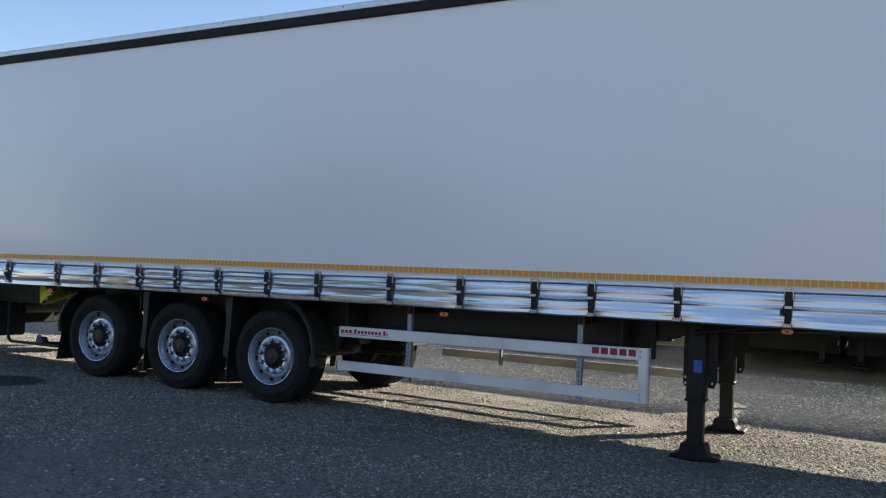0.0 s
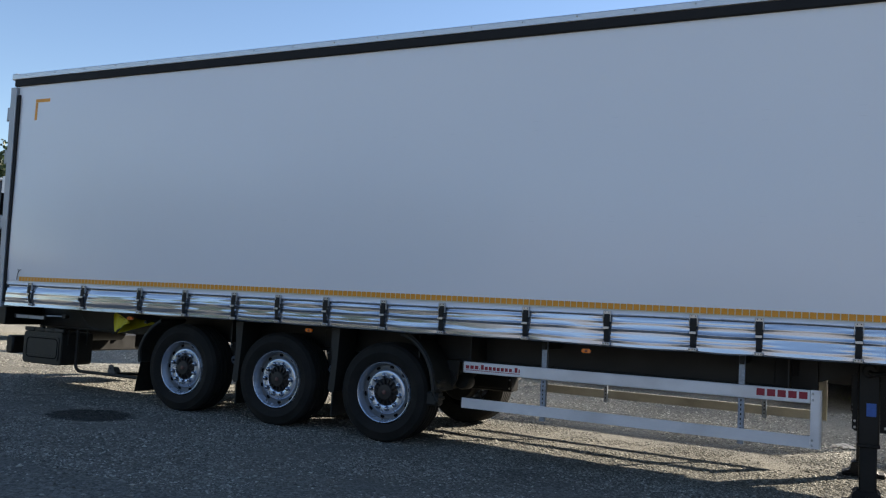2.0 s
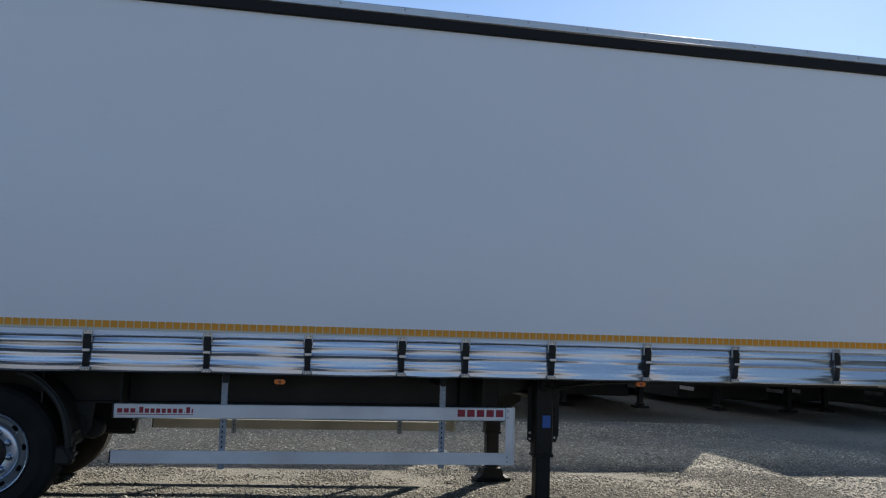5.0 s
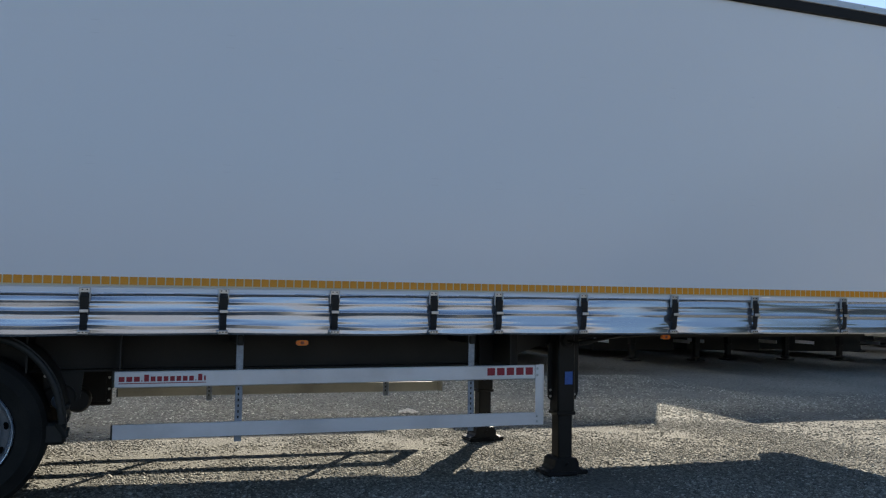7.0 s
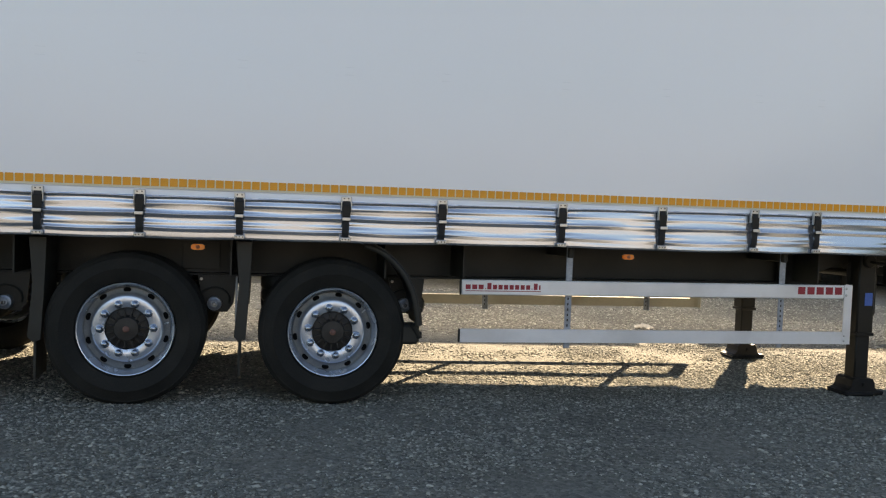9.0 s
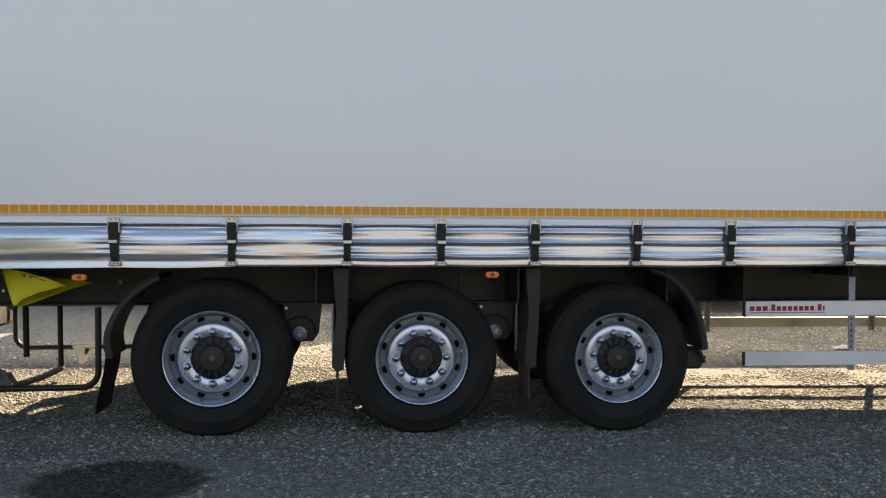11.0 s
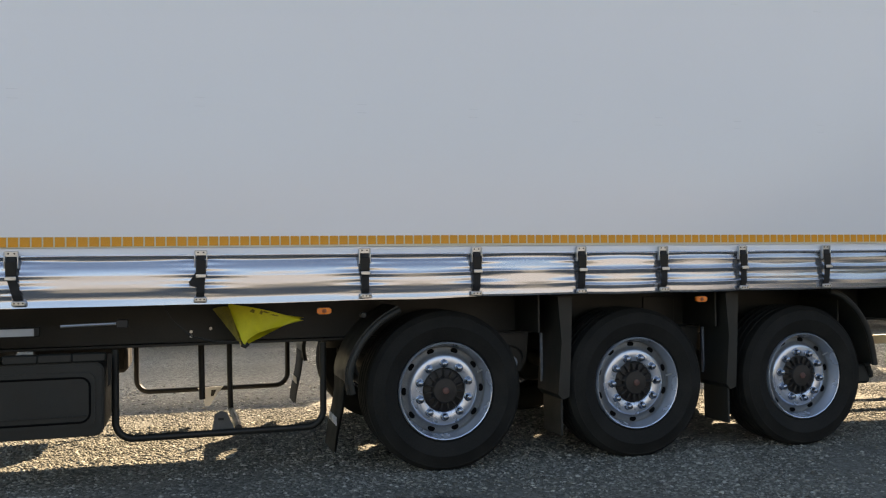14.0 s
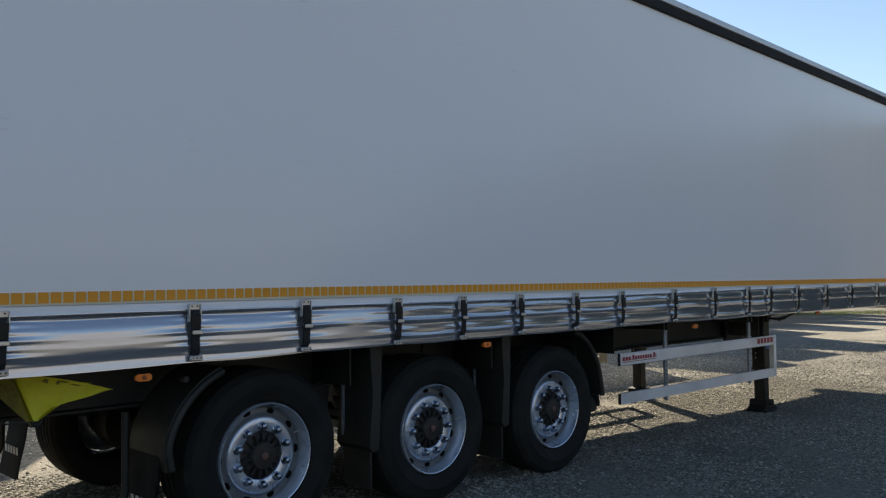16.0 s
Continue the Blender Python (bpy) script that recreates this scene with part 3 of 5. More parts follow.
# rear frame and doors
part("rear_post", Shape().plate([(-2.955, 1.03), (-2.868, 1.03), (-2.938, 3.842), (-3.045, 3.842)], -0.042, 0.12), POST_GREY, trailer, "grey painted corner post")
part("post_gap", Shape().plate([(-2.866, 1.09), (-2.836, 1.09), (-2.880, 3.74), (-2.934, 3.74)], -0.030, -0.014), RUBBER_BAND, trailer)
part("rear_post", Shape().box(LEN0, -2.962, WIDTH - 0.12, WIDTH + 0.012, 1.03, 3.835, 0.012), POST_GREY, trailer)
part("rear_door", Shape().box(-2.95, -2.922, 0.125, 1.272, 1.12, 3.93, 0.006), CURTAIN, trailer, "white rear door leaf")
part("rear_door", Shape().box(-2.95, -2.922, 1.278, 2.53, 1.12, 3.93, 0.006), CURTAIN, trailer)
hinge = Shape().box(-0.045, 0.01, -0.02, 0.03, -0.075, 0.075, 0.006).cyl((-0.042, -0.012, -0.09), (-0.042, -0.012, 0.09), 0.012, 10).mesh("door_hinge", POST_GREY, 40)
for z in (1.505, 2.10, 2.94, 3.496):
    part("door_hinge", hinge, POST_GREY, trailer, at=pose(-2.965 - 0.032 * (z - 1.03), -0.01, z))
part("corner_cap", Shape().box(LEN0 - 0.02, -2.97, -0.03, 0.06, 3.9485, 4.032, 0.01), ALU, trailer)
part("front_post", Shape().box(10.352, 10.50, -0.012, 0.10, 1.04, 3.94, 0.014), POST_GREY, trailer, "grey painted corner post")
nose = [(10.42, 0.102), (10.62, 0.102)] + [(10.62 + 0.12 * math.sin(radians(a)), y + sy * 0.12 * (1 - math.cos(radians(a)))) for y, sy, turn in ((0.102, 1, range(15, 91, 15)), (WIDTH, -1, range(90, 14, -15))) for a in turn] + [(10.62, WIDTH), (10.42, WIDTH)]
wall, k = Shape(), len(nose)
wall.add([(px, py, z) for z in (1.0, 3.94) for px, py in nose], [tuple(range(k)), tuple(range(2 * k - 1, k - 1, -1))] + [(i, (i + 1) % k, k + (i + 1) % k, k + i) for i in range(k)])
part("front_wall", wall, CURTAIN, trailer, "white front bulkhead with rounded corners")

# tensioning straps
def build_strap(seed):
    rnd = random.Random(seed)
    lean = {0: 0.035, 14: -0.01, 15: -0.01}.get(seed, rnd.uniform(-0.006, 0.006))
    strap = Shape()

    def web(u, v):
        z = 1.335 - 0.26 * u
        return (-0.021 + 0.042 * v + lean * max(0, (u - 0.45)) * 1.8, -0.038 - 0.008 * math.sin(u * 3.1) + (0.012 if u > 0.9 else 0), z)

    strap.grid(14, 3, web)
    strap.grid(14, 3, lambda u, v: tuple(Vector(web(u, v)) + Vector((0, 0.006, 0))))
    if seed in (1, 14):
        strap.plate([(-0.022, 1.245), (-0.034, 1.225), (-0.062, 1.180), (-0.058, 1.165), (-0.022, 1.150)], -0.052, -0.044)
    ob = part("strap", strap, WEBBING, trailer, "black webbing strap with metal buckle", fix=False)
    # upper bracket with two rivets, buckle and lower hook
    part("strap_bracket", Shape().box(-0.034, -0.028, -0.044, -0.02, 1.27, 1.362, 0.002).box(0.028, 0.034, -0.044, -0.02, 1.27, 1.362, 0.002).box(-0.0335, 0.0335, -0.034, -0.026, 1.333, 1.365, 0.003), STEEL, ob)
    for rx in (-0.014, 0.014):
        part("bracket_rivet", Shape().lathe([(0, -0.039), (0.004, -0.038), (0.005, -0.034)], 8), HUB, ob, at=pose(rx, 0, 1.352))
    part("strap_buckle", Shape().box(-0.030, 0.030, -0.060, -0.044, 1.203, 1.228, 0.006).box(-0.026, 0.026, -0.054, -0.045, 1.228, 1.31, 0.004), LEG_BLACK, ob, smooth=30)
    part("buckle_clip", Shape().box(-0.027, 0.027, -0.067, -0.0605, 1.204, 1.226, 0.006), STEEL, ob)
    part("strap_hook", Shape().box(-0.034 + lean, 0.034 + lean, -0.048, -0.028, 1.062, 1.092, 0.006), STEEL, ob)
    for rx in (-0.020, 0.0, 0.020):
        part("hook_hole", hook_hole, HUB, ob, at=pose(rx + lean, -0.0485, 1.078))
    return ob


hook_hole = Shape().lathe([(0, -0.0015), (0.0045, -0.0015), (0.005, 0.001)], 8).mesh("hook_hole", HUB, 0)
for i, s in enumerate(STRAPS):
    # the rear brackets sit a little lower on the cloth
    drop = float(np.interp(s, (-1.45, 0, 3, 5.5), (0.022, 0.012, 0.012, 0)))
    build_strap(i).matrix_basis = pose(s, 0, 1.065) @ Matrix.Diagonal((1, 1, 1 - drop / 0.3, 1)) @ Matrix.Translation((0, 0, -1.065))

# underfloor and chassis
part("load_floor", Shape().box(-3.0, 10.4, 0.03, WIDTH - 0.03, 1.17, 1.20, 0.004), FLOOR_DARK, trailer)
part("side_rail", Shape().box(-2.95, 10.4, 0.022, 0.075, 1.075, 1.20, 0.006), BLACK, trailer)
part("side_rail", Shape().box(-2.95, 10.4, WIDTH - 0.075, WIDTH - 0.03, 1.18, 1.20, 0.006), BLACK, trailer)


def chassis_beam(y):
    web = [(-2.85, 0.80), (6.35, 0.80), (6.95, 1.0), (10.3, 1.0), (10.3, 1.169), (-2.85, 1.169)]
    b = Shape().plate(web, y - 0.008, y + 0.008)
    b.box(-2.85, 6.36, y - 0.07, y + 0.07, 0.782, 0.799, 0.003)
    return b


for y in (0.60, WIDTH - 0.60):
    part("chassis_beam", chassis_beam(y), BLACK, trailer, "black steel chassis beam")
bolt = Shape().lathe([(0, -0.010), (0.009, -0.010), (0.011, -0.006), (0.011, 0)], 6).mesh("bolt", STEEL, 30)
dark_bolt = bolt.copy()
dark_bolt.materials[0] = FOOT
for x, z in ((-1.50, 0.862), (-1.50, 0.835), (-1.385, 0.878)):
    part("bolt", bolt, HUB, trailer, at=pose(x, 0.591, z))
for i in range(16):
    x = -2.6 + i * 0.62
    part("cross_member", Shape().box(x - 0.03, x + 0.03, 0.08, 1.93, 1.10, 1.169, 0.004), BLACK, trailer)
# outrigger gussets on the outside of the beam
for x in (0.62, 1.93, 2.95, 3.5, 6.3):
    part("gusset", Shape().plate([(x, 0.81), (x + 0.012, 0.81), (x + 0.012, 1.09), (x, 1.09)], 0.20, 0.59), BLACK, trailer)
part("chassis_slot_plate", Shape().box(6.18, 6.52, 0.52, 0.56, 0.70, 1.09, 0.006), LEG_BLACK, trailer)
part("chassis_slot", Shape().box(6.31, 6.37, 0.512, 0.519, 0.90, 1.05, 0.02), RUBBER_BAND, trailer)

part("access_plate", Shape().box(1.60, 1.85, 0.580, 0.589, 0.822, 1.005, 0.003), BLACK, trailer)
for x in (0.735, 1.975):
    part("guard_stay", Shape().box(x - 0.012, x + 0.002, 0.40, 0.42, 0.47, 0.79, 0.002), GALV, trailer)
part("cable_plug", Shape().lathe([(0, -0.026), (0.015, -0.026), (0.019, -0.018), (0.019, 0.01), (0.008, 0.014), (0.008, 0.05)], 14), PLASTIC, trailer, at=pose(-0.535, 0.10, 0.961))

# side marker lamps
def marker_lamp(x, z):
    lamp = part("side_marker", Shape().plate([(-0.046, -0.012), (-0.030, -0.023), (0.030, -0.023), (0.046, -0.012), (0.046, 0.012), (0.030, 0.023), (-0.030, 0.023), (-0.046, 0.012)], -0.014, 0.004).plate([(-0.040, -0.009), (-0.026, -0.019), (0.026, -0.019), (0.040, -0.009), (0.040, 0.009), (0.026, 0.019), (-0.026, 0.019), (-0.040, 0.009)], -0.018, -0.0141), AMBER, trailer, "amber side marker lamp", at=pose(x, 0.075, z) @ Matrix.Diagonal((0.9, 1, 0.8, 1)))
    part("lamp_bulb", Shape().lathe([(0, -0.0215), (0.012, -0.021), (0.015, -0.0182)], 14), AMBER_DARK, lamp)
    part("lamp_bracket", Shape().box(-0.040, 0.040, 0.004, 0.02, -0.020, 0.020, 0.003), BLACK, lamp)


for x, z in ((-0.768, 0.992), (1.735, 1.003), (4.668, 0.999), (7.62, 1.029)):
    marker_lamp(x, z)

# ---- wheels ----
def build_wheel():
    hub = thing("wheel", "", "")
    R = 0.490
    tread = [(0.300, 0.050), (0.312, 0.030), (0.345, 0.014), (0.385, 0.004), (0.392, 0.001), (0.396, 0.004), (0.430, 0.010), (0.455, 0.020), (0.460, 0.018), (0.464, 0.022), (0.474, 0.034), (R - 0.002, 0.052)]
    for g in (0.115, 0.175, 0.235, 0.295):
        tread += [(R, g - 0.010), (R - 0.013, g - 0.006), (R - 0.013, g + 0.006), (R, g + 0.010)]
    tread += [(R - 0.002, 0.340), (0.464, 0.375), (0.430, 0.388), (0.385, 0.394), (0.345, 0.385), (0.300, 0.35)]
    part("tyre", Shape().lathe(tread, 96), TYRE, hub, "black truck tyre", 28)
    part("rim", Shape().lathe([(0.300, 0.050), (0.299, 0.030), (0.294, 0.022), (0.289, 0.024), (0.286, 0.034), (0.283, 0.055), (0.276, 0.078), (0.270, 0.100)], 80), RIM, hub, "silver painted steel rim", 40)
    part("rim_well", Shape().lathe([(0.2699, 0.099), (0.262, 0.112), (0.240, 0.112), (0.226, 0.104), (0.2175, 0.092)], 80), WELL, hub, "vent ring painted darker for recess shade and brake dust", 40)
    part("wheel_disc", Shape().lathe([(0.2176, 0.0925), (0.211, 0.084), (0.204, 0.081), (0.142, 0.081), (0.136, 0.085), (0.134, 0.14)], 80), RIM, hub, "silver bolt face", 40)
    # black discs on the ring, painted for the shaded holes
    hole = Shape().lathe([(0, -0.002), (0.018, -0.002), (0.0195, 0.001)], 18, Matrix.Diagonal((1.25, 1, 0.88, 1))).mesh("vent_hole_disc", OPENING_SHADE, 0)
    nut = Shape().lathe([(0, -0.040), (0.009, -0.040), (0.017, -0.035), (0.0205, -0.024), (0.0215, -0.006), (0.026, -0.004), (0.027, 0.001)], 12).mesh("wheel_nut", NUT, 40)
    for i in range(10):
        a = 2 * math.pi * (i + 0.5) / 10
        part("vent_hole_disc", hole, OPENING_SHADE, hub, at=Matrix.Rotation(a, 4, "Y") @ pose(0, 0.1105, 0.247, 4, 0, 0))
        a = 2 * math.pi * i / 10
        part("wheel_nut", nut, NUT, hub, at=Matrix.Rotation(a, 4, "Y") @ pose(0, 0.080, 0.163))
    part("hub", Shape().lathe([(0.135, 0.16), (0.134, 0.10), (0.125, 0.092), (0.085, 0.088), (0.078, 0.060), (0.072, 0.052), (0.03, 0.048), (0, 0.047)], 40), HUB, hub, "dark cast hub")
    ribs = Shape()
    for i in range(15):
        ribs.box(-0.006, 0.006, 0.064, 0.094, 0.074, 0.124, 0.003, Matrix.Rotation(2 * math.pi * i / 15, 4, "Y"))
    part("hub_ribs", ribs, HUB, hub)
    part("hub_centre", Shape().lathe([(0, 0.036), (0.014, 0.036), (0.020, 0.040), (0.021, 0.049)], 16), HUB_CAP, hub, "rust-brown hub centre")
    part("valve", Shape().cyl((0.215, 0.07, 0.10), (0.232, 0.035, 0.118), 0.005, 8), STEEL, hub)
    return hub


wheel = build_wheel()
wheel.parent = trailer
AXLES = (0.0, 1.31, 2.62)
for n, x in enumerate(AXLES):
    z = 0.480 - 0.0135 * x
    near = wheel if n == 0 else copy_thing(wheel, Matrix())
    near.matrix_basis = pose(x - 0.012, 0.118, z, 0, (0, 17, -9)[n], 0)
    far = copy_thing(wheel, Matrix())
    far.matrix_basis = pose(x + 0.006, WIDTH - 0.085, z, 0, 25 * n, 180)
    for w, lab in ((near, "truck wheel with silver ten-stud rim"), (far, "truck wheel on the sunlit side")):
        tagged(w, lab)
    part("axle", Shape().cyl((x, 0.35, z), (x, WIDTH - 0.35, z), 0.065, 20), BLACK, trailer, "round black axle tube")
    for y in (0.55, WIDTH - 0.55):
        part("brake_drum", Shape().lathe([(0.0, -0.02), (0.19, -0.02), (0.205, 0), (0.205, 0.15), (0.19, 0.17), (0, 0.17)], 32), BLACK, trailer, at=pose(x, y - 0.08, z))
        part("air_bellows", Shape().lathe([(0, 0), (0.11, 0), (0.13, 0.03), (0.13, 0.07), (0.115, 0.09), (0.13, 0.11), (0.13, 0.16), (0.11, 0.19), (0, 0.19)], 24, pose(0, 0, 0, 90, 0, 0)), PLASTIC, trailer, at=pose(x - 0.36, y + 0.05, 0.60))
        part("trailing_arm", Shape().sweep([(x + 0.50, y + 0.05, 0.66), (x + 0.2, y + 0.05, 0.58), (x, y + 0.05, z + 0.06), (x - 0.36, y + 0.05, 0.58)], 0.035, 8), BLACK, trailer)
        hanger = [(x + 0.40, 0.79), (x + 0.66, 0.79), (x + 0.64, 0.60), (x + 0.60, 0.54), (x + 0.50, 0.54), (x + 0.44, 0.60)]
        part("spring_hanger", Shape().plate(hanger, y - 0.09, y - 0.075), BLACK, trailer, "black suspension hanger bracket")
        part("hanger_rib", Shape().sweep([(x + 0.515 + 0.10 * math.cos(radians(a)), y - 0.092, 0.625 + 0.085 * math.sin(radians(a))) for a in range(-20, 201, 20)], 0.008, 6), BLACK, trailer)
        part("bolt", bolt, STEEL, trailer, at=pose(x + 0.425, y - 0.092, 0.765))
        eye = part("hanger_eye", Shape().lathe([(0.012, -0.03), (0.024, -0.03), (0.03, -0.024), (0.045, -0.02), (0.048, 0.0), (0.048, 0.03)], 20), GALV, trailer, at=pose(x + 0.515, y - 0.12, 0.60))
        part("hanger_bolt", Shape().lathe([(0, -0.045), (0.012, -0.045), (0.016, -0.038), (0.016, -0.02)], 6), NUT, eye)

# mudguards and flaps
def smooth_line(points, k):
    """Points on a smooth curve through the given ones."""
    out = []
    for i in range(len(points) - 1):
        p0, p1, p2, p3 = (Vector(points[min(max(i + d, 0), len(points) - 1)]) for d in (-1, 0, 1, 2))
        for j in range(k):
            t = j / k
            q = p1 * 2 + (p2 - p0) * t + (p0 * 2 - p1 * 5 + p2 * 4 - p3) * t * t + (p1 * 3 - p0 - p2 * 3 + p3) * t * t * t
            out.append((q.x * 0.5, q.y * 0.5))
    return out + [tuple(points[-1])]


def mudguard(points, y0, y1, thick):
    n = len(points)
    shape = Shape()
    out = []
    for i, (x, z) in enumerate(points):
        a, b = points[max(0, i - 1)], points[min(n - 1, i + 1)]
        d = Vector((b[0] - a[0], b[1] - a[1])).normalized()
        out.append((x - d.y * thick, z + d.x * thick))
    return shape.plate(list(points) + out[::-1], y0, y1)


front_guard = [(2.80, 1.035), (2.90, 1.00), (3.00, 0.925), (3.08, 0.83), (3.135, 0.72), (3.165, 0.60), (3.18, 0.50)]
rear_guard = [(-0.60, 0.50), (-0.615, 0.62), (-0.57, 0.75), (-0.50, 0.85), (-0.41, 0.93), (-0.31, 0.985)]
for y0, y1 in ((0.105, 0.50), (WIDTH - 0.50, WIDTH - 0.105)):
    for line in (smooth_line(front_guard, 4), smooth_line(rear_guard, 4)):
        guard = part("mudguard", mudguard(line, y0, y1, 0.028), PLASTIC, trailer, "black curved plastic mudguard")
        edge = y0 if y0 < 1 else y1
        part("rolled_edge", Shape().sweep([(x, edge, z) for x, z in line], 0.021, 10), PLASTIC, guard)
    flap = part("mud_flap", Shape().grid(8, 4, lambda u, v: (-0.630 - 0.05 * u + 0.012 * math.sin(5 * u), y0 + 0.05 + (y1 - y0 - 0.05) * v, 0.62 - 0.47 * u)).grid(8, 4, lambda u, v: (-0.642 - 0.05 * u + 0.012 * math.sin(5 * u), y0 + 0.05 + (y1 - y0 - 0.05) * v, 0.62 - 0.47 * u)), TYRE, trailer, "black rubber mud flap", fix=False)
    for k in range(5):
        part("printed_bar", Shape().box(-0.690, -0.686, y0 + 0.092 + k * 0.056, y0 + 0.122 + k * 0.056, 0.305, 0.355, 0.0005, Matrix.Translation((0.007, 0, 0))), WHITE_PRINT, flap)
    for x in (0.765, 2.005):
        fl = Shape().plate([(x - 0.035, 1.04), (x + 0.065, 1.04), (x + 0.055, 0.75), (x + 0.035, 0.40), (x - 0.01, 0.385), (x - 0.04, 0.42), (x - 0.012, 0.75)], y0 + 0.03, y1 - 0.03)
        fs = part("splash_guard", fl, PLASTIC, trailer, "black plastic splash guard between wheels")
        part("splash_strip", Shape().box(x - 0.012, x + 0.004, y0 + 0.06, y1 - 0.06, 0.15, 0.39, 0.002), PLASTIC, fs)
part("mudguard_stay", Shape().sweep([(3.15, 0.14, 0.50), (3.20, 0.16, 0.42), (3.12, 0.25, 0.38)], 0.02, 8).box(3.02, 3.20, 0.16, 0.30, 0.36, 0.50, 0.02), PLASTIC, trailer)
part("brake_cylinder", Shape().lathe([(0, 0), (0.07, 0), (0.085, 0.02), (0.085, 0.14), (0.07, 0.16), (0, 0.16)], 20), BLACK, trailer, at=pose(3.24, 0.62, 0.58))
part("air_tank", Shape().cyl((2.95, 0.95, 0.66), (2.95, 1.45, 0.66), 0.12, 24), BLACK, trailer, "black compressed-air tank")
part("battery_box", Shape().box(2.86, 3.44, 1.50, 1.72, 0.43, 0.80, 0.012).box(2.92, 3.40, 1.485, 1.4995, 0.46, 0.76, 0.006), LEG_BLACK, trailer)
for z in (0.47, 0.56, 0.65):
    part("bolt", bolt, HUB, trailer, at=pose(3.42, 1.498, z))
for z in (0.44, 0.52, 0.60):
    part("mudguard_lug", Shape().box(3.185, 3.215, 0.15, 0.30, z - 0.018, z + 0.012, 0.006), PLASTIC, trailer)


# ---- side guards ----
def side_guard(y, out, alu, lettered):
    """Two rails with an end plate on slotted posts; out is -1 or 1, the way it faces."""
    g = part("side_guard", Shape().box(3.475, 6.475, y, y + 0.025, 0.712, 0.817, 0.006), alu, trailer, "aluminium side guard rails on slotted posts")
    part("lower_rail", Shape().plate([(3.475, 0.385), (6.475, 0.366), (6.475, 0.458), (3.475, 0.477)], y, y + 0.025), alu, g)
    face = y - 0.0015 if out < 0 else y + 0.0265
    bend = [(6.4765, 0.0)] + [(6.530 + 0.028 * math.sin(radians(a)), 0.028 - 0.028 * math.cos(radians(a))) for a in range(0, 91, 15)] + [(6.558, 0.085), (6.551, 0.085), (6.551, 0.030), (6.528, 0.007), (6.4765, 0.007)]
    ring = [(px, face - out * py) for px, py in bend]
    m, wrap = len(ring), Shape()
    wrap.add([(px, py, 0.364) for px, py in ring] + [(px, py, 0.819) for px, py in ring], [tuple(range(m)), tuple(range(2 * m - 1, m - 1, -1))] + [(i, (i + 1) % m, m + (i + 1) % m, m + i) for i in range(m)])
    part("end_plate", wrap, alu, g)
    for z in (0.39, 0.43, 0.74, 0.79) if lettered else ():
        part("rivet", rivet, STEEL, g, at=pose(6.492, face + 0.001 * out, z, 0, 0, 0 if out < 0 else 180))
    for z0, z1 in ((0.712, 0.817), (0.385, 0.477)):
        part("rail_cap", Shape().box(3.463, 3.474, y, y + 0.025, z0, z1, 0.003), PLASTIC, g)
    for x in (4.262, 5.957):
        yp = y + 0.028 if out < 0 else y - 0.036
        p = Shape().box(x - 0.024, x + 0.024, yp, yp + 0.008, 0.336, 1.05, 0.002)
        p.box(x + 0.016, x + 0.024, yp + 0.0085 if out < 0 else yp - 0.035, yp + 0.044 if out < 0 else yp - 0.0005, 0.336, 1.05, 0.002)
        post = part("guard_post", p, GALV, g, "galvanised slotted post")
        for k in range(9):
            part("post_slot", Shape().box(x - 0.008, x + 0.004, yp - 0.002, yp + 0.010, 0.375 + k * 0.038, 0.395 + k * 0.038, 0.003), RUBBER_BAND, post)
        part("post_arm", Shape().box(x - 0.02, x + 0.02, min(y, 0.6) if out < 0 else WIDTH - 0.6, 0.6 if out < 0 else y - 0.03, 0.98, 1.05, 0.006), BLACK, post)
    if lettered:
        rnd = random.Random(4)
        widths = [0.046] * 3 + [0.016] + [0.040] * 8 + [0.016] + [0.038, 0.022]
        x = 3.502
        for w in widths:
            h = 0.010 if w == 0.016 else rnd.choice((0.032, 0.032, 0.044))
            part("printed_bar", Shape().box(x, x + w - 0.011, y - 0.0025, y - 0.0005, 0.752, 0.752 + h, 0.0004), RED, g)
            x += w
        part("printed_bar", Shape().box(3.502, x - 0.008, y - 0.0025, y - 0.0005, 0.738, 0.743, 0.0004), RED, g)
        for k in range(5):
            part("logo_block", Shape().box(6.075 + k * 0.079, 6.075 + k * 0.079 + 0.062, y - 0.0025, y - 0.0005, 0.744, 0.800, 0.004), RED, g, "dark red maker's mark block")
    return g


side_guard(0.115, -1, GUARD_ALU, True)
side_guard(WIDTH - 0.14, 1, DIRTY_ALU, False)

